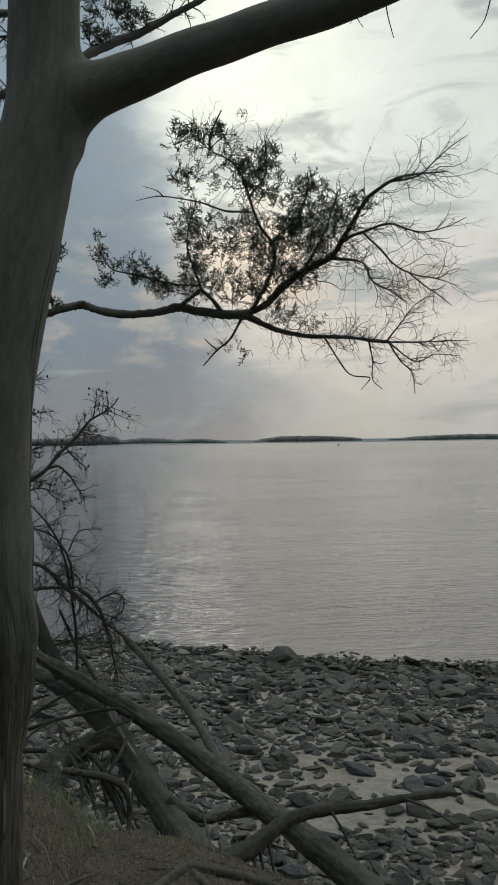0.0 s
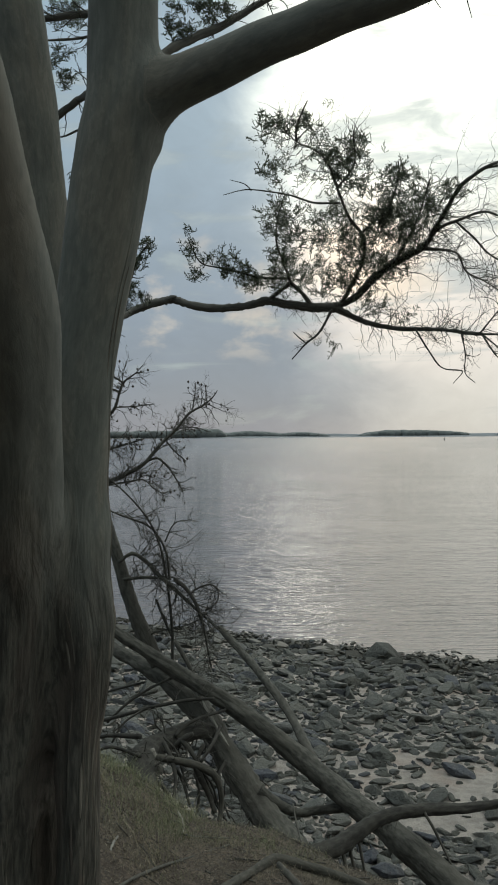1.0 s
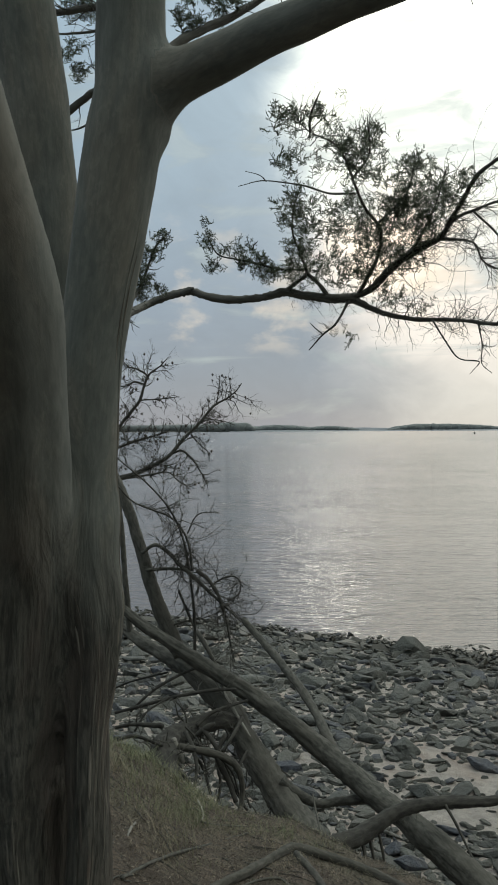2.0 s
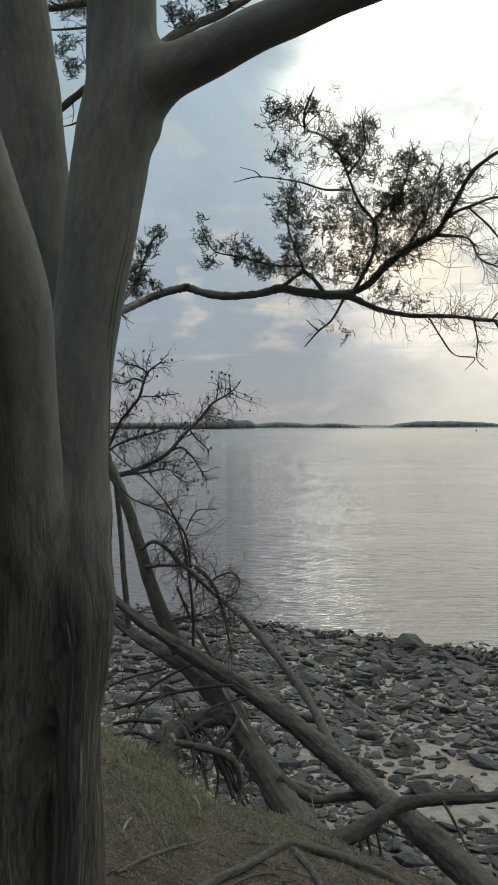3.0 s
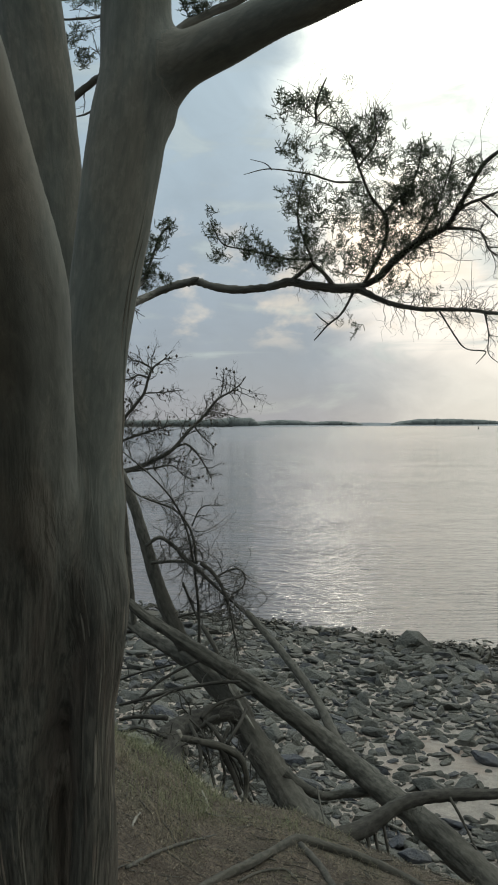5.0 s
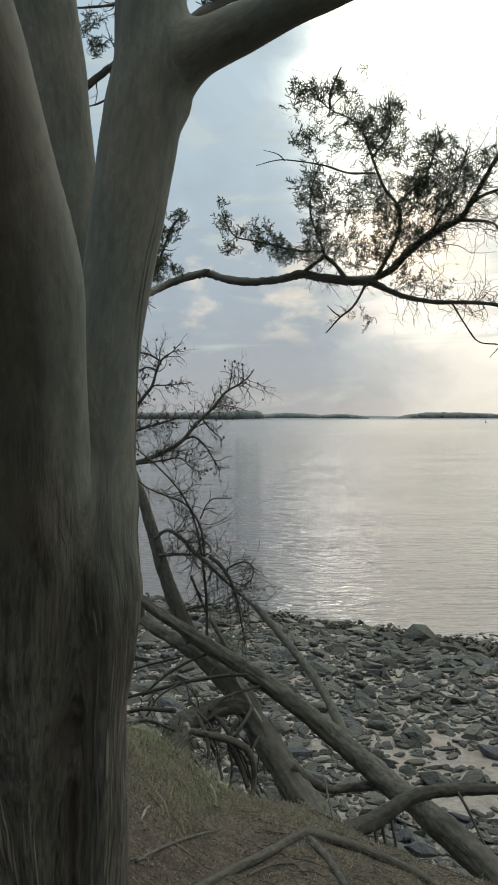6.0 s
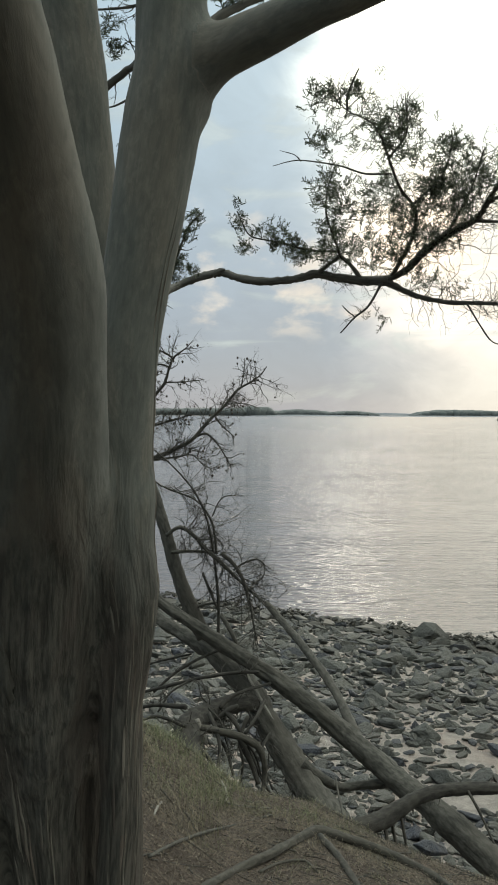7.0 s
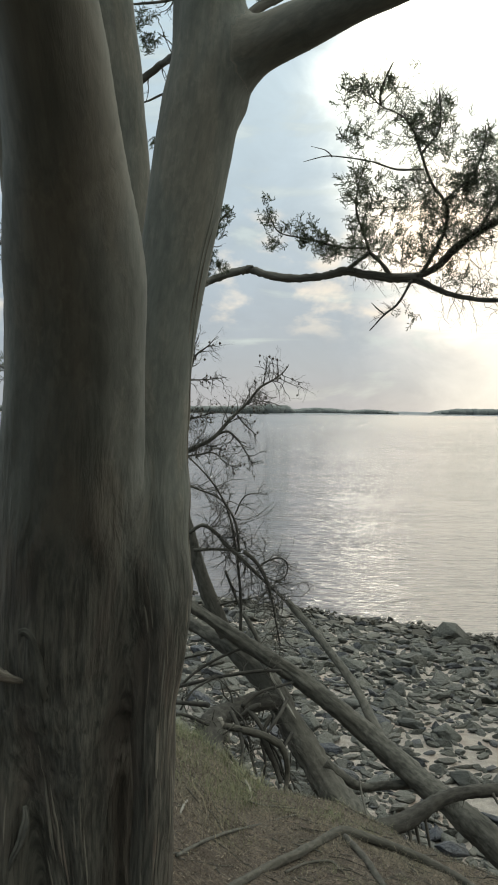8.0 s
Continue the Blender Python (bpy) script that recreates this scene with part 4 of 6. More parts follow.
B8 = [(0.661, 3.080, 4.812, 0.0036), (0.701, 3.050, 4.732, 0.0030), (0.738, 3.020, 4.672, 0.0024), (0.790, 2.980, 4.659, 0.0023), (0.797, 2.970, 4.650, 0.0019), (0.762, 2.960, 4.613, 0.0012)]
B8B = [(0.787, 2.950, 4.789, 0.0029), (0.799, 2.940, 4.712, 0.0023), (0.795, 2.930, 4.647, 0.0017), (0.828, 2.920, 4.611, 0.0010)]
B9 = [(0.841, 2.890, 4.774, 0.0034), (0.882, 2.880, 4.706, 0.0027), (0.919, 2.870, 4.666, 0.0023), (0.925, 2.860, 4.591, 0.0011)]
B9B = [(0.841, 2.890, 4.774, 0.0039), (0.941, 2.870, 4.772, 0.0029), (1.036, 2.850, 4.774, 0.0019), (1.114, 2.830, 4.774, 0.0010)]
B9C = [(0.841, 2.890, 4.774, 0.0030), (0.933, 2.880, 4.706, 0.0024), (0.998, 2.860, 4.728, 0.0019), (1.087, 2.850, 4.723, 0.0010)]
B9D = [(0.835, 2.890, 4.778, 0.0030), (0.881, 2.860, 4.841, 0.0022), (0.922, 2.840, 4.897, 0.0017), (0.996, 2.820, 4.943, 0.0008)]
rng = random.Random(31)
SIDE_SHOOTS = [B1, B2, B2B, B2C, B2D, B2E, B2F, B3, B3B, B3C, B3D, B3E, B4, B4B, B5, B6, B6B, B7, B7B, B8, B8B, B9, B9B, B9C, B9D]
for n, pts in enumerate(SIDE_SHOOTS):
    limb_part("side_branch", pts, TWIG, branch, "", sides=8, step=0.012, rough=0.4, seed=30 + n)
twigs = []
for pts, count, size in ((B2, 52, 0.24), (B2B, 24, 0.19), (B2C, 20, 0.18), (B2D, 24, 0.19), (B2E, 14, 0.16), (B2F, 6, 0.10), (B9, 10, 0.09), (B9B, 18, 0.13), (B9C, 14, 0.12), (B9D, 20, 0.14)):
    twigs += sprouts(rng, pts, count, size, 0.0016, levels=2, spread=0.75, begin=0.28, lean=(0.35, 0, 0.02), curl=0.85)
for pts, count, size in ((B1, 70, 0.17), (B2[1:7], 50, 0.22), (B2D, 20, 0.2)):
    twigs += sprouts(rng, pts, count, size, 0.0016, levels=2, spread=1.0, begin=0.1, lean=(0.15, 0, 0.1), curl=1.0)
tips = []
for pts, count, size in ((B3, 80, 0.15), (B3C, 26, 0.12), (B3D, 40, 0.14), (B3E, 40, 0.14), (B4, 40, 0.11), (B5, 18, 0.05)):
    twigs += sprouts(rng, pts, count, size, 0.0014, levels=2, spread=0.9, begin=0.1, curl=0.9, tips=tips)
for pts, count, size in ((B7, 14, 0.06), (B8B, 8, 0.05), (B0[-4:], 30, 0.11)):
    twigs += sprouts(rng, pts, count, size, 0.0014, levels=2, spread=0.8, begin=0.1, curl=0.9)
v, f, g = joined(twigs)
part("twigs", mesh_from("twigs", v, f, TWIG, grain=g), branch, "bare tangled twigs", "stuff")


def clouds(rows):
    """Foliage clumps from (x, y, z, half width, half height) with a number of sprays and the point they grow from."""
    return [(x, y, z, a, b, max(a, b) * 0.9, n, *root) for (x, y, z, a, b), n, root in rows]


ROOT = B0[-1][:3]
SPOTS = [(0.353, 3.200, 4.799, 0.0629, 0.0378), (0.635, 3.100, 4.893, 0.0813, 0.0406), (0.179, 2.880, 5.188, 0.0944, 0.1038), (0.158, 2.740, 5.295, 0.0808, 0.0575), (0.162, 3.100, 5.062, 0.0610, 0.1016), (0.298, 3.080, 5.030, 0.0909, 0.0909), (0.257, 2.980, 5.128, 0.0879, 0.0684), (0.380, 2.700, 5.282, 0.0743, 0.0796), (0.370, 2.620, 5.353, 0.0344, 0.0378), (0.535, 2.820, 5.277, 0.0739, 0.0702), (0.638, 2.860, 5.224, 0.0487, 0.0637), (0.335, 2.900, 5.150, 0.0951, 0.0855), (0.526, 2.920, 5.179, 0.0861, 0.0804), (0.450, 3.020, 5.091, 0.1089, 0.0990), (0.117, 2.460, 5.347, 0.0548, 0.0323), (0.194, 2.450, 5.336, 0.0289, 0.0418), (-0.153, 3.200, 5.165, 0.0294, 0.0671), (-0.132, 3.200, 5.050, 0.0503, 0.0294), (-0.010, 3.200, 5.100, 0.0587, 0.0797), (0.065, 3.200, 5.022, 0.0713, 0.0461), (0.512, 3.120, 4.926, 0.0716, 0.0818), (0.740, 2.820, 5.255, 0.0462, 0.0462), (0.272, 2.640, 5.312, 0.0519, 0.0381), (0.560, 3.050, 5.050, 0.0700, 0.0700), (0.620, 2.950, 5.140, 0.0600, 0.0700), (0.400, 3.100, 5.000, 0.0800, 0.0700), (0.690, 2.900, 5.190, 0.0500, 0.0500)]
COUNTS = [int(1.25 * n) for n in (4, 7, 40, 20, 24, 32, 30, 30, 8, 32, 22, 36, 46, 56, 14, 10, 12, 12, 26, 22, 20, 16, 14, 30, 24, 30, 16)]
rng = random.Random(41)
SPOTS = [(x, y, z - 0.016, a * 0.95, b * 0.88) for x, y, z, a, b in SPOTS]
v, f = crown(clouds([(s, n, (ROOT[0], ROOT[1], ROOT[2] - 0.1)) for s, n in zip(SPOTS, COUNTS)]
                    + [((*t, 0.012, 0.012), 1, ROOT) for t in tips if rng.random() < 0.6 and t[2] < 5.36 - 0.10 * abs(t[0] - 0.25)]), rng, size=0.95)
part("foliage", mesh_from("foliage", v, f, LEAF, smooth=False), branch, "dark green scale-leaf sprays", "stuff")

# ---- small leafy branches behind the stems and above the limb ----
C1 = [(-0.146, 1.780, 5.166, 0.0082), (-0.169, 1.900, 5.264, 0.0093), (-0.104, 1.950, 5.325, 0.0102), (-0.027, 1.980, 5.375, 0.0091), (0.051, 2.000, 5.432, 0.0079), (0.145, 2.020, 5.498, 0.0066), (0.296, 2.050, 5.628, 0.0054)]
C2 = [(-0.269, 1.850, 5.194, 0.0087), (-0.381, 2.200, 5.295, 0.0092), (-0.424, 2.240, 5.284, 0.0094), (-0.473, 2.270, 5.260, 0.0095), (-0.530, 2.300, 5.237, 0.0084), (-0.594, 2.320, 5.221, 0.0073)]
C3 = [(-0.262, 1.800, 5.266, 0.0038), (-0.366, 2.200, 5.444, 0.0035), (-0.426, 2.220, 5.445, 0.0035), (-0.490, 2.240, 5.452, 0.0029), (-0.546, 2.250, 5.464, 0.0024)]
C4 = [(-0.244, 1.850, 5.349, 0.0078), (-0.351, 2.100, 5.453, 0.0088), (-0.409, 2.120, 5.457, 0.0089), (-0.470, 2.140, 5.458, 0.0079), (-0.538, 2.150, 5.467, 0.0056)]
C5 = [(-0.368, 2.200, 5.217, 0.0029), (-0.396, 2.200, 5.210, 0.0029), (-0.427, 2.200, 5.195, 0.0023), (-0.457, 2.200, 5.188, 0.0014)]
C6 = [(-0.321, 1.900, 4.655, 0.0050), (-0.367, 2.600, 4.801, 0.0060), (-0.354, 2.800, 4.884, 0.0055), (-0.330, 2.820, 4.952, 0.0044), (-0.300, 2.820, 5.026, 0.0033), (-0.263, 2.820, 5.066, 0.0018)]
C7 = [(-0.630, 1.900, 4.795, 0.0050), (-0.874, 2.400, 4.880, 0.0063), (-0.957, 2.500, 4.948, 0.0049), (-1.007, 2.500, 5.013, 0.0033)]
C8 = [(-0.630, 1.900, 4.500, 0.0050), (-0.866, 2.400, 4.537, 0.0047), (-0.974, 2.500, 4.574, 0.0033)]
for n, pts in enumerate((C1, C2, C3, C4, C5, C6, C7, C8)):
    limb_part("small_branch", pts, TWIG, tree, "", sides=9, step=0.012, rough=0.35, seed=60 + n)
rng = random.Random(51)
twigs = []
for pts, count in ((C1, 26), (C2, 6), (C3, 12), (C4, 14), (C6, 22), (C7, 5), (C8, 4)):
    twigs += sprouts(rng, pts, count, 0.07, 0.0022, levels=2, spread=0.9, begin=0.3)
for pts in (LIMB,):
    twigs += sprouts(rng, pts, 16, 0.07, 0.0020, levels=2, spread=1.2, begin=0.15, lift=0.6)
HANG1 = [(0.340, 1.330, 5.194, 0.0014), (0.333, 1.330, 5.139, 0.0011), (0.336, 1.330, 5.112, 0.0010), (0.345, 1.330, 5.078, 0.0006)]
HANG2 = [(0.507, 1.250, 5.171, 0.0013), (0.479, 1.250, 5.125, 0.0011), (0.463, 1.250, 5.076, 0.0009), (0.439, 1.250, 5.045, 0.0006)]
HANG3 = [(0.333, 1.340, 5.171, 0.0012), (0.316, 1.340, 5.134, 0.0011), (0.302, 1.340, 5.120, 0.0006)]
twigs += [tube(p, sides=5, step=0.008) for p in (HANG1, HANG2, HANG3)]
v, f, g = joined(twigs)
part("twigs", mesh_from("twigs", v, f, TWIG, grain=g), tree, "", "stuff")
SPOTS = [(-0.129, 1.950, 5.350, 0.0383, 0.0383), (-0.053, 1.970, 5.398, 0.0452, 0.0336), (-0.116, 1.950, 5.425, 0.0639, 0.0383), (-0.414, 2.150, 5.483, 0.0564, 0.0366), (-0.430, 2.200, 5.401, 0.0346, 0.0202), (-0.431, 2.200, 5.340, 0.0245, 0.0245), (-0.468, 2.250, 5.401, 0.0147, 0.0147), (-0.463, 2.400, 5.063, 0.0126, 0.0189), (-0.447, 2.400, 5.156, 0.0079, 0.0094)]
COUNTS = (40, 46, 46, 46, 14, 17, 7, 9, 3)
v, f = crown(clouds([(s, n, (s[0] - 0.1, s[1] - 0.1, s[2] - 0.15)) for s, n in zip(SPOTS, COUNTS)]), rng, size=0.72)
SPOTS = [(-0.282, 2.820, 5.059, 0.0333, 0.0203), (-0.311, 2.820, 5.007, 0.0407, 0.0333), (-0.343, 2.800, 4.934, 0.0404, 0.0441), (-0.350, 2.800, 4.872, 0.0367, 0.0330), (-0.292, 2.800, 4.884, 0.0294, 0.0184)]
v3, f3 = crown(clouds([(s, n, (s[0] - 0.1, s[1], s[2] - 0.15)) for s, n in zip(SPOTS, (14, 22, 30, 22, 10))]), rng, size=0.88)
f3 = [tuple(i + len(v) for i in q) for q in f3]
v, f = v + v3, f + f3
SPOTS = [(-0.904, 2.450, 4.906, 0.0225, 0.0964), (-0.907, 2.450, 4.555, 0.0225, 0.0642)]
v2, f2 = crown(clouds([(s, n, (s[0], s[1], s[2] - 0.15)) for s, n in zip(SPOTS, (16, 12))]), rng, size=0.75)
f2 = [tuple(i + len(v) for i in q) for q in f2]
part("foliage", mesh_from("foliage", v + v2, f + f2, LEAF, smooth=False), tree, "dark green scale-leaf sprays", "stuff")

# ---- fallen dead trees below the bank ----
def dead_tree(label, base):
    return thing("fallen_tree", base, label, "dead tree")


LOG_A = [(-0.952, 5.850, 3.292, 0.0241), (-0.738, 5.820, 3.112, 0.0347), (-0.546, 5.800, 2.992, 0.0398), (-0.279, 5.780, 2.823, 0.0502), (0.024, 5.750, 2.639, 0.0553), (0.323, 5.700, 2.426, 0.0600), (0.575, 5.600, 2.243, 0.0693), (0.771, 5.420, 2.123, 0.0744), (0.949, 5.220, 2.042, 0.0765), (1.133, 4.970, 1.953, 0.0819), (1.294, 4.720, 1.872, 0.0821), (1.455, 4.450, 1.764, 0.0856), (1.632, 4.150, 1.549, 0.0874), (1.742, 3.900, 1.272, 0.0928)]
fall = dead_tree("grey bark-stripped fallen trunk leaning out over the beach", LOG_A[-1][:3])
limb_part("log", LOG_A, DEAD, fall, "", sides=40, step=0.025, rough=0.10, flute=0.006, fibre=0.004, lumps=0.012, seed=70)
STICK = [(-0.054, 7.000, 2.886, 0.0182), (-0.022, 6.970, 2.855, 0.0281), (0.121, 6.800, 2.730, 0.0275), (0.325, 6.450, 2.559, 0.0298), (0.467, 6.100, 2.416, 0.0317), (0.538, 5.750, 2.319, 0.0348), (0.614, 5.550, 2.244, 0.0288)]
limb_part("broken_limb", STICK, DEAD, fall, "", sides=16, step=0.02, rough=0.15, fibre=0.004, lumps=0.006, seed=71)
LEAN = [(-0.480, 6.020, 2.846, 0.0552), (-0.555, 6.020, 2.998, 0.0572), (-0.636, 6.020, 3.197, 0.0513), (-0.715, 6.030, 3.442, 0.0435), (-0.783, 6.050, 3.678, 0.0397), (-0.863, 6.100, 3.893, 0.0360), (-0.953, 6.150, 4.092, 0.0323), (-1.068, 6.200, 4.374, 0.0285), (-1.189, 6.250, 4.682, 0.0205)]
limb_part("leaning_limb", LEAN, DEAD, fall, "", sides=22, step=0.02, rough=0.10, fibre=0.005, lumps=0.006, seed=72)
STAKE = [(-0.888, 6.400, 2.919, 0.0231), (-0.904, 6.400, 3.131, 0.0231), (-0.923, 6.400, 3.342, 0.0210), (-0.937, 6.400, 3.595, 0.0210), (-0.964, 6.400, 3.890, 0.0189), (-0.992, 6.400, 4.142, 0.0168)]
limb_part("side_limb", STAKE, DEAD, fall, "", sides=10, step=0.02, rough=0.15, seed=73)
SPLIT = [(-0.355, 5.900, 2.837, 0.0058), (-0.281, 5.820, 2.796, 0.0114), (-0.211, 5.780, 2.715, 0.0152), (-0.157, 5.720, 2.649, 0.0112), (-0.070, 5.640, 2.523, 0.0111), (0.004, 5.580, 2.425, 0.0055)]
limb_part("split_bark", SPLIT, PALE, fall, "pale torn strip of bark", sides=8, step=0.02, rough=0.35, seed=74)

T1 = [(-0.377, 5.950, 2.863, 0.0112), (-0.379, 5.950, 3.139, 0.0101), (-0.408, 5.950, 3.414, 0.0090), (-0.453, 5.950, 3.669, 0.0076), (-0.545, 5.950, 3.877, 0.0067), (-0.700, 5.950, 4.057, 0.0056), (-0.882, 5.950, 4.215, 0.0045), (-0.979, 5.950, 4.317, 0.0028)]
T2 = [(-0.358, 5.900, 3.460, 0.0139), (-0.272, 5.880, 3.393, 0.0139), (-0.195, 5.860, 3.265, 0.0111), (-0.150, 5.850, 3.101, 0.0083), (-0.127, 5.840, 2.968, 0.0055), (-0.101, 5.840, 2.852, 0.0033)]
T3 = [(-0.743, 5.950, 3.572, 0.0126), (-0.649, 5.950, 3.631, 0.0140), (-0.555, 5.940, 3.580, 0.0140), (-0.469, 5.930, 3.488, 0.0140), (-0.379, 5.920, 3.411, 0.0140), (-0.243, 5.900, 3.285, 0.0111), (-0.146, 5.880, 3.199, 0.0083), (-0.057, 5.870, 3.115, 0.0042)]
T4 = [(-0.709, 5.980, 3.450, 0.0127), (-0.557, 5.960, 3.464, 0.0113), (-0.380, 5.950, 3.453, 0.0084)]
T5 = [(-0.273, 5.900, 3.343, 0.0067), (-0.195, 5.900, 3.397, 0.0061), (-0.106, 5.900, 3.420, 0.0056), (-0.056, 5.900, 3.373, 0.0050), (-0.072, 5.900, 3.295, 0.0044), (-0.146, 5.900, 3.241, 0.0033)]
T6 = [(-0.911, 6.000, 4.040, 0.0068), (-0.791, 5.980, 3.923, 0.0062), (-0.555, 5.960, 3.829, 0.0068), (-0.468, 5.950, 3.747, 0.0079), (-0.414, 5.950, 3.629, 0.0084), (-0.392, 5.950, 3.453, 0.0084)]
T7 = [(-0.422, 5.950, 3.708, 0.0056), (-0.374, 5.950, 3.813, 0.0048), (-0.319, 5.950, 3.852, 0.0039), (-0.210, 5.950, 3.851, 0.0023)]
T8 = [(-0.487, 5.950, 3.316, 0.0098), (-0.433, 5.950, 3.178, 0.0084), (-0.383, 5.950, 3.060, 0.0067)]
T9 = [(-0.564, 6.000, 3.050, 0.0085), (-0.445, 6.000, 3.089, 0.0062), (-0.327, 6.000, 3.108, 0.0042), (-0.169, 6.000, 3.166, 0.0028)]
T10 = [(-0.371, 6.200, 2.963, 0.0176), (-0.294, 6.100, 2.864, 0.0173), (-0.211, 6.000, 2.730, 0.0142)]
DEAD_BOUGHS = (T1, T2, T3, T4, T5, T6, T7, T8, T9, T10)
for n, pts in enumerate(DEAD_BOUGHS):
    limb_part("dead_branch", pts, DEAD if n in (2, 3, 9) else DARKTWIG, fall, "", sides=8, step=0.02, rough=0.3, seed=80 + n)
rng = random.Random(61)
twigs = []
for pts, count, size in ((T1, 24, 0.26), (T2, 34, 0.36), (T3, 52, 0.40), (T5, 14, 0.22), (T6, 30, 0.32), (T7, 8, 0.15), (T8, 8, 0.2), (T9, 12, 0.26), (T4, 14, 0.3)):
    twigs += sprouts(rng, pts, int(count * 1.2), size, 0.0034, levels=3 if count > 20 else 2, spread=0.9, begin=0.15, curl=0.8)
v, f, g = joined(twigs)
part("twigs", mesh_from("twigs", v, f, DARKTWIG, grain=g), fall, "tangled bare dead twigs", "stuff")

LOG_B = [(-1.017, 6.500, 2.974, 0.0264), (-0.807, 6.350, 2.872, 0.0419), (-0.560, 6.150, 2.780, 0.0531), (-0.361, 6.000, 2.692, 0.0693), (-0.166, 5.850, 2.540, 0.0810), (-0.031, 5.700, 2.360, 0.0839), (0.097, 5.550, 2.199, 0.0864), (0.197, 5.400, 2.089, 0.0904), (0.340, 5.150, 1.989, 0.0950), (0.495, 4.850, 1.854, 0.1008), (0.637, 4.500, 1.706, 0.1038)]
fall2 = dead_tree("dark dead tree stem leaning out from the eroded bank", LOG_B[-1][:3])
limb_part("log", LOG_B, DEAD, fall2, "", sides=40, step=0.025, rough=0.12, flute=0.012, fibre=0.005, lumps=0.016, seed=75)
LOG_E = [(-0.108, 5.680, 2.488, 0.0447), (-0.217, 5.600, 2.523, 0.0587), (-0.341, 5.500, 2.521, 0.0613), (-0.438, 5.350, 2.523, 0.0666), (-0.494, 5.200, 2.521, 0.0750), (-0.514, 5.050, 2.511, 0.0795), (-0.483, 4.900, 2.453, 0.0771), (-0.422, 4.750, 2.386, 0.0623)]
limb_part("root", LOG_E, DARK_WOOD, fall2, "thick dark root", sides=26, step=0.025, rough=0.25, flute=0.012, fibre=0.006, seed=76)
LOG_F = [(-0.485, 5.100, 2.550, 0.0201), (-0.350, 5.100, 2.525, 0.0217), (-0.199, 5.100, 2.491, 0.0234), (-0.099, 5.100, 2.439, 0.0217), (-0.055, 5.100, 2.354, 0.0167), (-0.049, 5.100, 2.236, 0.0134), (-0.066, 5.000, 2.145, 0.0098)]
limb_part("root", LOG_F, LYING, fall2, "", sides=14, step=0.02, rough=0.25, fibre=0.004, seed=77)
LOG_F2 = [(-0.199, 5.100, 2.491, 0.0201), (-0.166, 5.100, 2.406, 0.0201), (-0.123, 5.100, 2.321, 0.0167), (-0.083, 5.050, 2.223, 0.0132)]
limb_part("root", LOG_F2, DARK_WOOD, fall2, "", sides=10, step=0.02, rough=0.25, seed=78)
LOG_H = [(0.198, 5.400, 2.214, 0.0319), (0.304, 5.400, 2.124, 0.0319), (0.437, 5.500, 2.019, 0.0288), (0.587, 5.550, 2.011, 0.0291), (0.746, 5.500, 2.046, 0.0324), (0.875, 5.400, 2.103, 0.0283)]
limb_part("side_limb", LOG_H, DEAD, fall2, "", sides=14, step=0.02, rough=0.25, fibre=0.004, seed=79)
CHIP = [(-0.454, 5.100, 2.590, 0.0134), (-0.438, 5.100, 2.536, 0.0217), (-0.411, 5.100, 2.475, 0.0201), (-0.398, 5.100, 2.441, 0.0100)]
limb_part("split_wood", CHIP, PALE, fall2, "pale freshly split wood", sides=7, step=0.015, rough=0.3, seed=90)
CHIP2 = [(-0.346, 5.300, 2.522, 0.0104), (-0.276, 5.300, 2.575, 0.0208), (-0.216, 5.300, 2.609, 0.0104)]
limb_part("root", CHIP2, DARK_WOOD, fall2, "", sides=7, step=0.015, rough=0.3, seed=91)
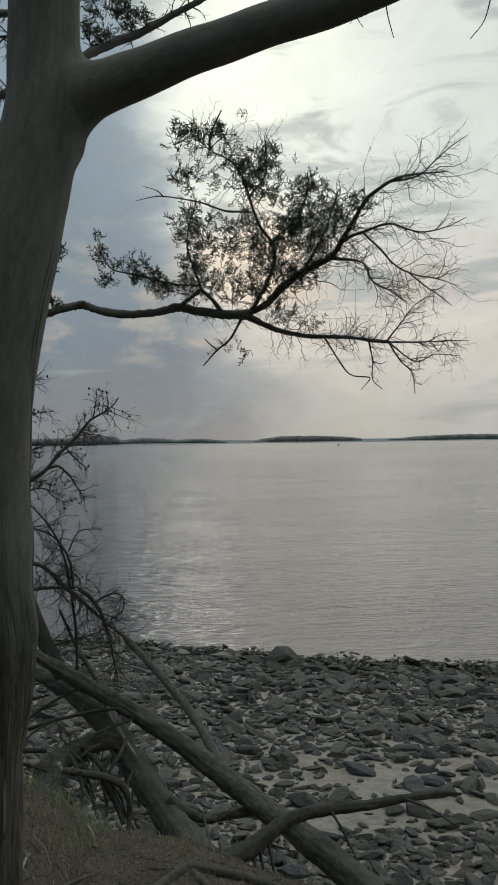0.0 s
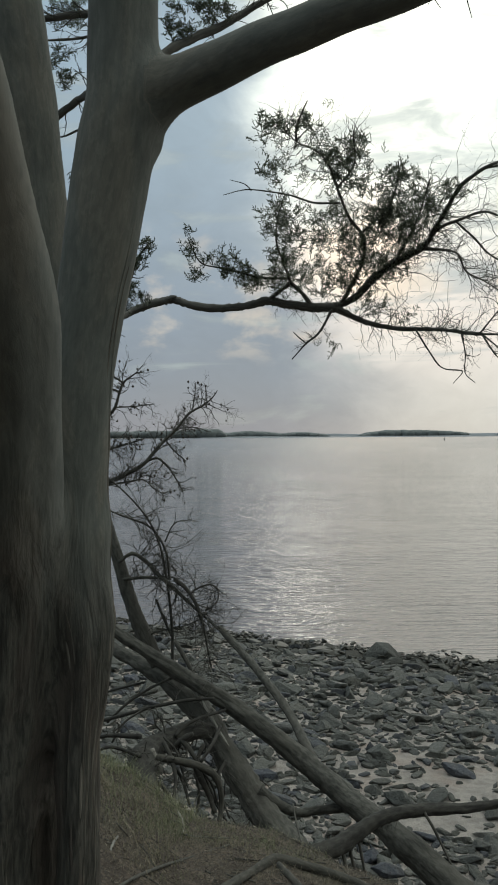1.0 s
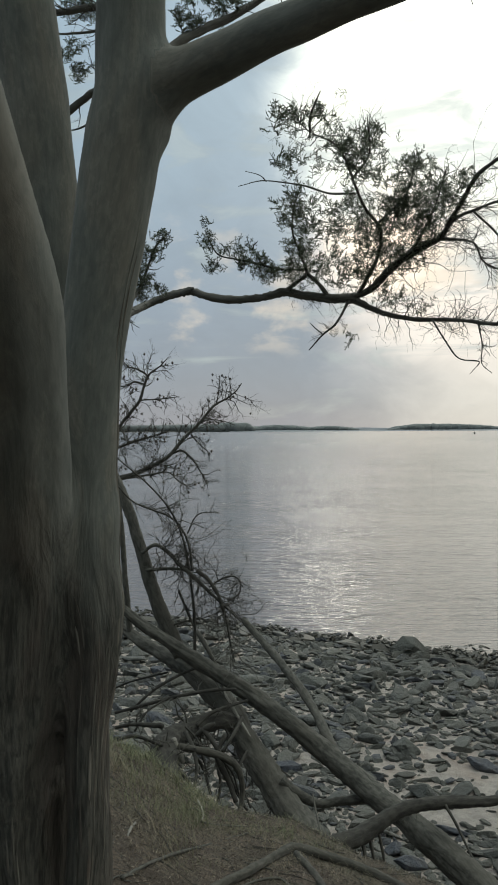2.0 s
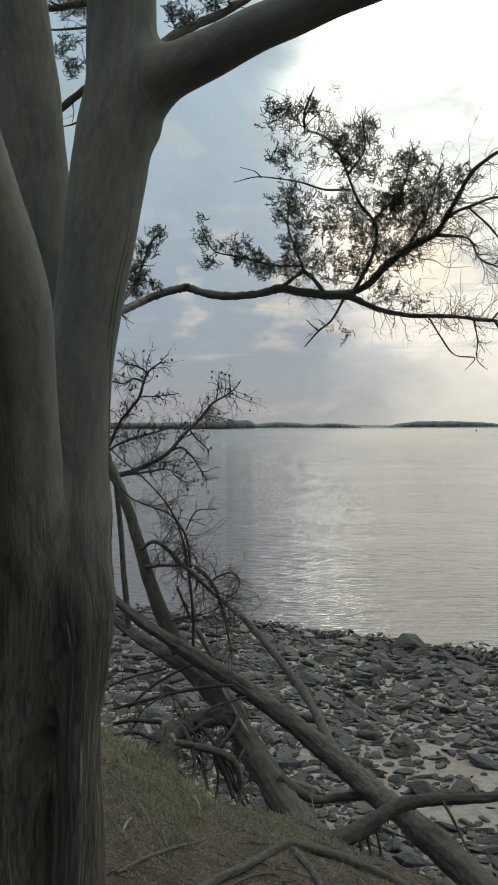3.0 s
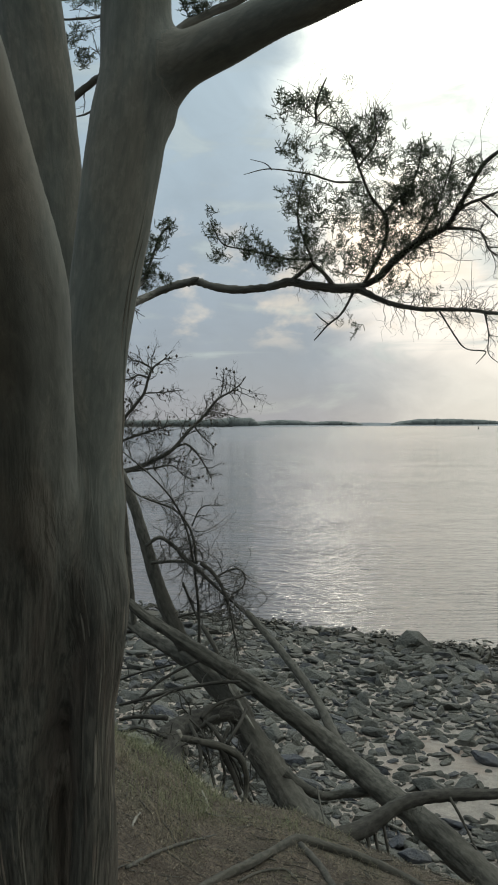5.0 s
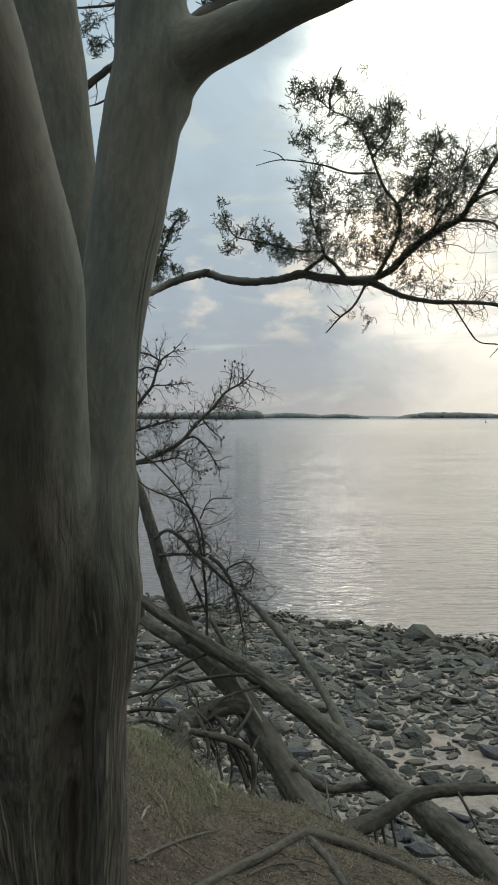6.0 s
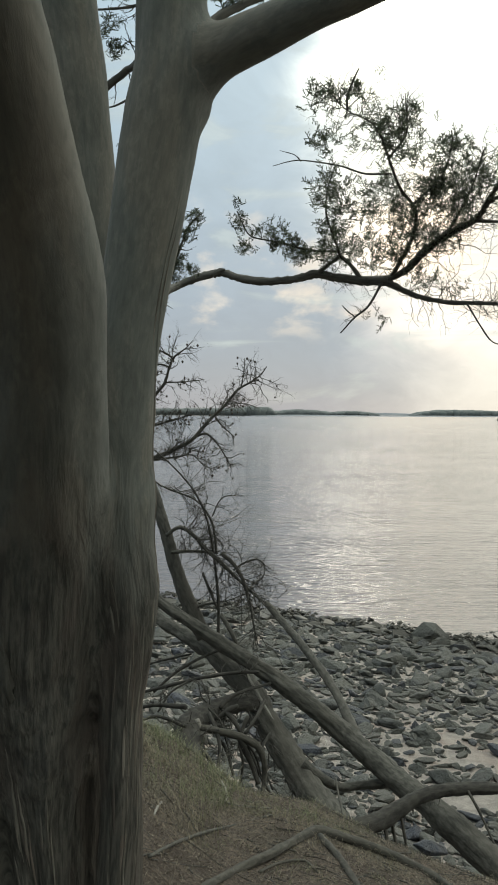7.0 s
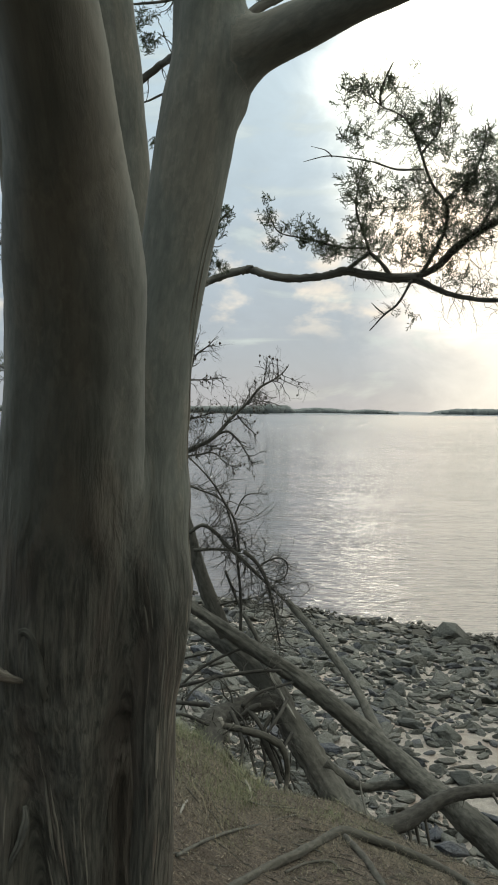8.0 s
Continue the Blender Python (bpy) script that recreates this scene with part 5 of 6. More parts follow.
ROOTS = [[(-0.881, 5.600, 2.579, 0.0147), (-0.715, 5.600, 2.622, 0.0184), (-0.493, 5.600, 2.680, 0.0184), (-0.271, 5.600, 2.720, 0.0184), (-0.088, 5.650, 2.715, 0.0148)],
         [(-0.796, 5.700, 2.553, 0.0149), (-0.658, 5.750, 2.669, 0.0151), (-0.510, 5.800, 2.749, 0.0152), (-0.363, 5.900, 2.790, 0.0155)],
         [(-0.851, 5.400, 2.551, 0.0177), (-0.726, 5.400, 2.571, 0.0212), (-0.538, 5.300, 2.594, 0.0278)],
         [(-0.726, 5.400, 2.525, 0.0106), (-0.659, 5.500, 2.617, 0.0108), (-0.530, 5.600, 2.677, 0.0110)],
         [(-0.398, 5.300, 2.589, 0.0104), (-0.316, 5.200, 2.540, 0.0102), (-0.277, 5.100, 2.457, 0.0087), (-0.239, 5.000, 2.396, 0.0066)],
         [(-0.014, 5.700, 2.624, 0.0149), (-0.231, 5.500, 2.615, 0.0180), (-0.334, 5.400, 2.558, 0.0212)],
         [(-0.169, 5.200, 2.470, 0.0136), (-0.101, 5.300, 2.538, 0.0174), (-0.050, 5.500, 2.577, 0.0216)],
         [(-0.337, 5.150, 2.473, 0.0203), (-0.277, 5.100, 2.406, 0.0167), (-0.230, 5.000, 2.296, 0.0131)],
         [(-0.772, 5.000, 2.615, 0.0131), (-0.673, 5.000, 2.641, 0.0164), (-0.508, 5.000, 2.580, 0.0164)],
         [(-0.947, 5.900, 2.645, 0.0116), (-0.791, 5.900, 2.703, 0.0116), (-0.557, 5.900, 2.760, 0.0116)],
         [(-0.391, 5.200, 2.592, 0.0239), (-0.334, 5.100, 2.515, 0.0201), (-0.311, 5.000, 2.439, 0.0164), (-0.322, 4.900, 2.355, 0.0128)], [(-0.157, 5.400, 2.504, 0.0212), (-0.207, 5.300, 2.398, 0.0174), (-0.180, 5.200, 2.291, 0.0136), (-0.201, 5.100, 2.169, 0.0100)],
         [(-0.293, 5.300, 2.575, 0.0278), (-0.222, 5.250, 2.504, 0.0241), (-0.152, 5.200, 2.401, 0.0205), (-0.090, 5.150, 2.266, 0.0169), (-0.016, 5.100, 2.151, 0.0134)], [(-0.547, 5.050, 2.595, 0.0265), (-0.471, 4.950, 2.516, 0.0260), (-0.370, 4.900, 2.436, 0.0193), (-0.297, 4.850, 2.343, 0.0127)],
         [(-0.015, 5.550, 2.339, 0.0182), (-0.069, 5.400, 2.288, 0.0142), (-0.044, 5.300, 2.204, 0.0118), (0.004, 5.200, 2.124, 0.0102)], [(-0.391, 5.200, 2.541, 0.0136), (-0.248, 5.200, 2.478, 0.0136), (-0.117, 5.150, 2.379, 0.0115), (-0.066, 5.100, 2.253, 0.0087)]]
for n, pts in enumerate(ROOTS):
    limb_part("root", [(*p[:3], p[3] * 0.62) for p in pts], DARK_WOOD, fall2, "", sides=8, step=0.02, rough=0.3, seed=100 + n)
rng = random.Random(62)
twigs = []
for pts in ROOTS:
    twigs += sprouts(rng, pts, 6, 0.16, 0.004, levels=2, spread=0.9, curl=0.6)
twigs += sprouts(rng, LOG_E, 60, 0.26, 0.007, levels=2, spread=1.0, droop=0.5, curl=0.8, begin=0.2)
twigs += sprouts(rng, LOG_B[4:8], 34, 0.30, 0.008, levels=2, spread=1.0, droop=0.9, lift=-0.6, curl=0.6, begin=0.0)
v, f, g = joined(twigs)
part("rootlets", mesh_from("rootlets", v, f, DARKTWIG, grain=g), fall2, "", "stuff")

# a crooked bough lying across the fallen trunk
BOUGH = [(0.290, 4.400, 2.179, 0.0585), (0.420, 4.550, 2.187, 0.0558), (0.553, 4.650, 2.191, 0.0523), (0.675, 4.750, 2.206, 0.0461), (0.817, 4.850, 2.246, 0.0397), (0.982, 4.950, 2.247, 0.0354), (1.185, 5.050, 2.216, 0.0336), (1.412, 5.150, 2.178, 0.0316), (1.648, 5.250, 2.155, 0.0268), (1.927, 5.350, 2.125, 0.0191), (2.123, 5.400, 2.088, 0.0083)]
bough = thing("fallen_bough", BOUGH[0][:3], "dark crooked dead bough lying across the fallen trunk", "branch")
limb_part("bough", BOUGH, DARK_WOOD, bough, "", sides=24, step=0.02, rough=0.2, fibre=0.006, lumps=0.008, seed=110)
rng = random.Random(63)
HANGS = [[(0.655, 4.720, 2.188, 0.0093), (0.673, 4.700, 2.088, 0.0080), (0.698, 4.660, 1.983, 0.0061)], [(0.712, 4.750, 2.190, 0.0093), (0.734, 4.730, 2.073, 0.0081), (0.754, 4.700, 1.931, 0.0062)], [(1.140, 5.000, 2.224, 0.0098), (1.187, 4.950, 2.144, 0.0084), (1.246, 4.900, 2.019, 0.0064), (1.284, 4.800, 1.939, 0.0047)],
         [(0.605, 4.700, 2.182, 0.0123), (0.623, 4.650, 2.113, 0.0104), (0.622, 4.600, 2.045, 0.0090)], [(1.666, 5.200, 2.176, 0.0102), (1.803, 5.100, 2.140, 0.0080), (1.933, 5.000, 2.066, 0.0049)]]
for n, pts in enumerate(HANGS):
    limb_part("rootlet", pts, DARKTWIG, bough, "", sides=6, step=0.02, rough=0.3, seed=112 + n)
v, f, g = joined(sprouts(rng, BOUGH[1:6], 50, 0.10, 0.0035, levels=1, spread=0.7, droop=1.5, lift=-0.8, curl=0.5))
part("rootlets", mesh_from("rootlets", v, f, DARKTWIG, grain=g), bough, "", "stuff")

# ---- bare tree further down the shore ----
G1 = [(-1.998, 8.600, 2.358, 0.0391), (-1.884, 8.500, 3.055, 0.0359), (-1.729, 8.450, 3.618, 0.0330), (-1.524, 8.400, 3.870, 0.0301), (-1.330, 8.400, 3.940, 0.0273), (-1.137, 8.400, 3.989, 0.0246), (-0.954, 8.400, 4.070, 0.0205), (-0.777, 8.400, 4.169, 0.0177), (-0.611, 8.400, 4.355, 0.0150), (-0.472, 8.400, 4.492, 0.0131), (-0.333, 8.400, 4.656, 0.0109), (-0.195, 8.400, 4.737, 0.0071), (-0.101, 8.400, 4.814, 0.0050), (-0.057, 8.400, 4.880, 0.0028)]
G2 = [(-1.524, 8.400, 3.870, 0.0219), (-1.349, 8.360, 4.228, 0.0190), (-1.234, 8.340, 4.468, 0.0163), (-1.122, 8.330, 4.609, 0.0163), (-1.038, 8.320, 4.718, 0.0149), (-0.999, 8.320, 4.848, 0.0135), (-0.949, 8.320, 4.962, 0.0113), (-0.843, 8.300, 5.041, 0.0059), (-0.761, 8.300, 5.128, 0.0032)]
G3 = [(-0.999, 8.320, 4.870, 0.0092), (-1.089, 8.300, 4.891, 0.0091), (-1.187, 8.300, 4.848, 0.0076), (-1.306, 8.300, 4.870, 0.0061)]
G4 = [(-1.027, 8.320, 4.717, 0.0073), (-0.845, 8.300, 4.726, 0.0061), (-0.655, 8.300, 4.747, 0.0036)]
G5 = [(-0.733, 8.400, 4.201, 0.0123), (-0.639, 8.400, 4.223, 0.0111), (-0.528, 8.380, 4.124, 0.0086), (-0.446, 8.370, 3.992, 0.0061), (-0.392, 8.360, 3.882, 0.0037)]
G6 = [(-0.555, 8.400, 4.388, 0.0093), (-0.490, 8.400, 4.305, 0.0074), (-0.363, 8.380, 4.194, 0.0049)]
G7 = [(-1.383, 8.400, 4.172, 0.0123), (-1.245, 8.400, 4.265, 0.0123), (-0.996, 8.400, 4.346, 0.0093), (-0.775, 8.400, 4.411, 0.0062)]
G8 = [(-1.165, 8.400, 3.961, 0.0123), (-0.942, 8.380, 3.994, 0.0092), (-0.776, 8.370, 4.016, 0.0067), (-0.666, 8.360, 3.922, 0.0049), (-0.529, 8.360, 3.866, 0.0031)]
G9 = [(-0.306, 8.400, 4.672, 0.0062), (-0.276, 8.380, 4.825, 0.0049), (-0.270, 8.370, 4.956, 0.0027)]
G10 = [(-0.971, 8.320, 4.962, 0.0092), (-1.060, 8.300, 5.015, 0.0079), (-1.152, 8.300, 5.043, 0.0061), (-1.238, 8.300, 5.152, 0.0036)]
G11 = [(-0.500, 8.400, 4.470, 0.0062), (-0.378, 8.400, 4.524, 0.0050), (-0.224, 8.400, 4.507, 0.0037), (-0.125, 8.400, 4.473, 0.0025)]
bare = thing("bare_tree", G1[0][:3], "small bare dead tree hung with dry cones", "dead tree")
limb_part("trunk", G1, DEAD, bare, "", sides=18, step=0.04, rough=0.15, fibre=0.004, seed=120)
for n, pts in enumerate((G2, G3, G4, G5, G6, G7, G8, G9, G10, G11)):
    limb_part("branch", pts, DARKTWIG, bare, "", sides=8, step=0.03, rough=0.3, seed=121 + n)
rng = random.Random(64)
tips, twigs = [], []
for pts, count, size in ((G1, 50, 0.36), (G2, 26, 0.32), (G3, 10, 0.22), (G4, 10, 0.18), (G5, 16, 0.22), (G6, 7, 0.15), (G7, 22, 0.30), (G8, 20, 0.25), (G9, 5, 0.12), (G10, 10, 0.18), (G11, 8, 0.15)):
    twigs += sprouts(rng, pts, int(count * 1.6), size, 0.0048, levels=3 if count > 20 else 2, spread=0.85, begin=0.3, curl=0.8, tips=tips)
v, f, g = joined(twigs)
part("twigs", mesh_from("twigs", v, f, DARKTWIG, grain=g), bare, "", "stuff")
v, f = [], []
for t in tips:
    if rng.random() < 0.06:
        k, r = len(v), rng.uniform(0.008, 0.014)
        for d in ((1, 0, 0), (0, 1, 0), (-1, 0, 0), (0, -1, 0), (0, 0, 1.3), (0, 0, -1.3)):
            v.append((t[0] + d[0] * r, t[1] + d[1] * r, t[2] + d[2] * r))
        f += [tuple(k + i for i in q) for q in ((0, 1, 4), (1, 2, 4), (2, 3, 4), (3, 0, 4), (1, 0, 5), (2, 1, 5), (3, 2, 5), (0, 3, 5))]
part("cones", mesh_from("cones", v, f, CONE), bare, "small dry cones", "stuff")

# ---- on the bank: a long dead branch, sticks, litter and grass ----
R1 = [(-0.303, 2.330, 3.040, 0.0120), (-0.232, 2.580, 2.971, 0.0133), (-0.146, 2.910, 2.850, 0.0163), (-0.032, 3.170, 2.774, 0.0177), (0.079, 3.440, 2.694, 0.0177), (0.160, 3.630, 2.641, 0.0203), (0.201, 3.670, 2.626, 0.0205), (0.303, 3.680, 2.591, 0.0190), (0.448, 3.670, 2.546, 0.0189), (0.580, 3.590, 2.526, 0.0185), (0.682, 3.390, 2.550, 0.0160), (0.780, 3.070, 2.601, 0.0132)]
ground_branch = thing("fallen_branch", R1[0][:3], "long grey bent dead branch on the bank", "branch")
limb_part("stem", R1, LYING, ground_branch, "", sides=20, step=0.015, rough=0.18, fibre=0.003, lumps=0.004, seed=130)
R2 = [(0.189, 3.580, 2.646, 0.0141), (0.244, 3.370, 2.676, 0.0155), (0.272, 3.180, 2.710, 0.0146), (0.301, 2.950, 2.753, 0.0116)]
limb_part("side_branch", R2, LYING, ground_branch, "", sides=12, step=0.015, rough=0.2, seed=131)
R3 = [(-0.060, 2.960, 2.824, 0.0049), (-0.001, 3.080, 2.789, 0.0050), (0.062, 3.170, 2.756, 0.0052), (0.115, 3.190, 2.743, 0.0052), (0.151, 3.070, 2.765, 0.0040)]
limb_part("side_branch", R3, LYING, ground_branch, "", sides=8, step=0.015, rough=0.25, seed=132)


def crest_gap(x, y):
    """How far a place lies out from the crest of the bank."""
    return y - between(CREST, x)


def slope_way(x, y, h=0.05):
    return Vector((ground_z(x - h, y) - ground_z(x + h, y), ground_z(x, y - h) - ground_z(x, y + h), 2 * h)).normalized()


# sticks lying about
STICKS = [[(-0.389, 2.550, 3.091, 0.0050), (-0.336, 2.820, 2.991, 0.0063), (-0.262, 3.170, 2.862, 0.0062), (-0.154, 3.570, 2.705, 0.0059), (-0.013, 3.800, 2.630, 0.0050)], [(-0.223, 3.760, 2.705, 0.0049), (-0.152, 3.830, 2.648, 0.0050), (-0.013, 3.950, 2.597, 0.0041)],
          [(-0.255, 4.080, 2.656, 0.0053), (-0.221, 3.940, 2.663, 0.0052), (-0.217, 3.780, 2.696, 0.0040)], [(-0.425, 3.140, 2.986, 0.0049), (-0.428, 3.040, 3.011, 0.0052), (-0.428, 2.960, 3.028, 0.0039)], [(0.349, 4.750, 2.398, 0.0044), (0.356, 4.600, 2.354, 0.0054), (0.369, 4.400, 2.325, 0.0052), (0.369, 4.200, 2.335, 0.0044)]]
for n, pts in enumerate(STICKS):
    lying = pts if n == 4 else [(p[0], p[1], ground_z(p[0], p[1]) + p[3] * 0.7, p[3]) for p in pts]
    s = limb_part("stick", lying, PALE if n in (2, 3) else DEAD, None, sides=8, step=0.015, rough=0.3, seed=140 + n)
    tagged(s, label="thin dry stick lying on the litter", category="stick", group="sticks on the bank")

# pale chips and short sticks scattered over the litter
rng = random.Random(71)
v, f, g = [], [], []
pieces = []
for _ in range(1000):
    y = rng.uniform(2.2, 4.6)
    x = rng.uniform(-0.33 * y - 0.2, 0.42 * y + 0.2)
    if crest_gap(x, y) > 0.35:
        continue
    a, ln, r = rng.uniform(0, 6.28), rng.choice((0.015, 0.02, 0.03, 0.05, 0.09, 0.16, 0.24)), rng.uniform(0.0010, 0.0034)
    pts = []
    for k in range(4):
        q = (k / 3 - 0.5) * ln
        px, py = x + math.cos(a) * q + rng.gauss(0, 0.05 * ln), y + math.sin(a) * q + rng.gauss(0, 0.05 * ln)
        pts.append((px, py, ground_z(px, py) + r * 0.8, r * (1 - 0.3 * k / 3)))
    pieces.append(tube(pts, sides=5, step=ln / 4, rough=0.2, seed=rng.random() * 30))
v, f, g = joined(pieces)
chips = part("twig_litter", mesh_from("twig_litter", v, f, DEAD, grain=g), None)
tagged(chips, label="grey broken twigs scattered over the bank", category="litter", kind="stuff")

# needle litter: short flat flecks
v, f = [], []
for _ in range(60000):
    y = rng.uniform(2.0, 5.0)
    x = rng.uniform(-0.36 * y - 0.2, 0.44 * y + 0.2)
    if crest_gap(x, y) > 0.5 + 0.2 * rng.random():
        continue
    a, ln, wd = rng.uniform(0, 6.28), rng.uniform(0.005, 0.022), rng.uniform(0.0004, 0.0011)
    z = ground_z(x, y) + 0.003 + rng.random() * 0.008
    c, s, t = math.cos(a) * ln / 2, math.sin(a) * ln / 2, rng.gauss(0, 0.006)
    k = len(v)
    v += [(x - c, y - s, z - t), (x + s * wd / ln * 2, y - c * wd / ln * 2, z), (x + c, y + s, z + t), (x - s * wd / ln * 2, y + c * wd / ln * 2, z + 0.002)]
    f.append((k, k + 1, k + 2, k + 3))
litter = part("needle_litter", mesh_from("needle_litter", v, f, LITTER, smooth=False), None)
tagged(litter, label="brown fallen cypress needles covering the bank", category="litter", kind="stuff")

# grass: tufts along the crest and near the trunk
v, f = [], []
tufts = 0
while tufts < 1150:
    y = rng.uniform(2.4, 4.9)
    x = rng.uniform(-0.36 * y - 0.3, 0.40 * y)
    gap = crest_gap(x, y)
    want = 0.08 + 0.85 * math.exp(-((gap + 0.25) / 0.4) ** 2) * (1.0 if x < 0.25 else 0.35) + (0.6 if x < -0.25 and y > 2.9 else 0.0)
    want *= 0.35 + 1.1 * max(0.0, noise.noise(Vector((x * 2.2, y * 2.2, 7.0))) + 0.35)
    if gap > 0.55 or rng.random() > want:
        continue
    tufts += 1
    tall = rng.uniform(0.02, 0.07) * (1.6 if x < -0.15 and y > 3.2 else 0.8)
    for _ in range(rng.randint(11, 22)):
        bx, by = x + rng.gauss(0, 0.03), y + rng.gauss(0, 0.03)
        z = ground_z(bx, by) - 0.004
        a, h, w0 = rng.uniform(0, 6.28), tall * rng.uniform(0.5, 1.2), rng.uniform(0.0005, 0.0011)
        bend = rng.uniform(0.2, 0.95) * h
        dx, dy = math.cos(a), math.sin(a)
        k = len(v)
        for q in (0.0, 0.5, 0.85):
            ww = w0 * (1 - 0.5 * q)
            cx, cy, cz = bx + dx * bend * q * q, by + dy * bend * q * q, z + h * (q - 0.28 * q * q)
            v += [(cx - dy * ww, cy + dx * ww, cz), (cx + dy * ww, cy - dx * ww, cz)]
        v.append((bx + dx * bend, by + dy * bend, z + h * 0.74))
        f += [(k, k + 1, k + 3, k + 2), (k + 2, k + 3, k + 5, k + 4), (k + 4, k + 5, k + 6)]
grass = part("grass", mesh_from("grass", v, f, GRASS, smooth=False), None)
tagged(grass, label="thin dry and green grass on the bank crest", category="grass", kind="stuff")


# ---- stones of the beach ----
def rock_shape(rng, slab, worn=True):
    """An angular worn stone about 1 across: verts and faces."""
    bm = bmesh.new()
    for _ in range(26):
        d = Vector((rng.gauss(0, 1), rng.gauss(0, 1), rng.gauss(0, 1))).normalized()
        k = (abs(d.x) ** 3 + abs(d.y) ** 3 + abs(d.z) ** 3) ** (-1 / 3.0)
        d = d * k * rng.uniform(0.40, 0.52)
        bm.verts.new((d.x, d.y * rng.uniform(0.7, 0.8), d.z * slab))
    got = bmesh.ops.convex_hull(bm, input=bm.verts)
    bmesh.ops.delete(bm, geom=[e for e in got["geom_interior"] if isinstance(e, bmesh.types.BMVert)], context="VERTS")
    bmesh.ops.dissolve_limit(bm, angle_limit=0.22, verts=bm.verts, edges=bm.edges)
    if worn:
        bmesh.ops.bevel(bm, geom=bm.edges[:], offset=0.014, segments=1, affect="EDGES", profile=0.5)
    bm.verts.index_update()
    verts = [tuple(q.co) for q in bm.verts]
    faces = [tuple(q.index for q in fc.verts) for fc in bm.faces]
    bm.free()
    return verts, faces


rng = random.Random(81)
SIZES = (0.20, 0.28, 0.34, 0.40, 0.45, 0.52, 0.66, 0.24, 0.36, 0.48)
SHAPES = [rock_shape(rng, s, False) for s in SIZES]
WORN = [rock_shape(rng, s) for s in SIZES]
MESHES = [mesh_from("stone", a, b, STONE, smooth=False) for a, b in WORN]


def stones_wanted(x, y):
    """How thickly stones lie: 0 bare sand to 1."""
    off = shore_y(x) - y
    n = noise.noise(Vector((x * 0.55 + 3.0, y * 0.75, 5.0))) + 0.5 * noise.noise(Vector((x * 1.5, y * 1.9, 8.0)))
    dense = 0.90 + 0.9 * n
    if off < 3.2:
        dense += 0.55
    elif off < 6.2 and x < 0.30 * y:
        dense += 0.25
    if x < 0.17 * y - 0.2:
        dense += 0.32
    if 6.2 < off < 9.8 and x > 0.05 * y:
        dense -= 0.54
    return max(0.05, min(1.0, dense))


spots, cells = [], {}
tries = 0
while tries < 110000 and len(spots) < 8000:
    tries += 1
    y = 19.8 - 15.0 * rng.random() ** 0.8
    x = rng.uniform(-0.40 * y - 0.6, 0.62 * y + 0.8)
    gap, off = crest_gap(x, y), shore_y(x) - y
    if gap < 1.15 or off < -0.5 or rng.random() > stones_wanted(x, y):
        continue
    size = min(0.17 + 0.022 * y, 0.08 + (0.042 + 0.0072 * y) * rng.expovariate(1.0)) if off > 1.0 else rng.uniform(0.12, 0.36)
    ok = True
    ci, cj = int(x * 3), int(y * 3)
    for i in range(ci - 2, ci + 3):
        for j in range(cj - 2, cj + 3):
            for (a, b, s) in cells.get((i, j), ()):
                if (a - x) ** 2 + (b - y) ** 2 < (0.265 * (s + size)) ** 2:
                    ok = False
    if ok:
        cells.setdefault((ci, cj), []).append((x, y, size))
        spots.append((x, y, size))


def stone_pose(x, y, size, rng):
    n = slope_way(x, y)
    tilt = (n + Vector((rng.gauss(0, 0.26), rng.gauss(0, 0.26), 0))).normalized()
    m = Matrix.Translation((x, y, ground_z(x, y) + size * rng.uniform(0.02, 0.14))) @ tilt.to_track_quat("Z", "Y").to_matrix().to_4x4()
    return m @ Matrix.Rotation(rng.gauss(0, 0.7), 4, "Z") @ Matrix.Diagonal((size * rng.uniform(1.0, 1.35), size * rng.uniform(0.8, 1.0), size * rng.uniform(0.75, 1.1), 1))


spots.sort(key=lambda s: -s[2] / (s[1] + 1.0))
SINGLE = 290
for n, (x, y, size) in enumerate(spots[:SINGLE]):
    ob = new("stone", rng.choice(MESHES))
    ob.matrix_basis = stone_pose(x, y, size, rng)
    kind = "large" if size > 0.45 else "small" if size < 0.25 else "medium"
    tagged(ob, label=kind + " angular dark grey stone on the beach sand", category="stone", group="stones on the beach")

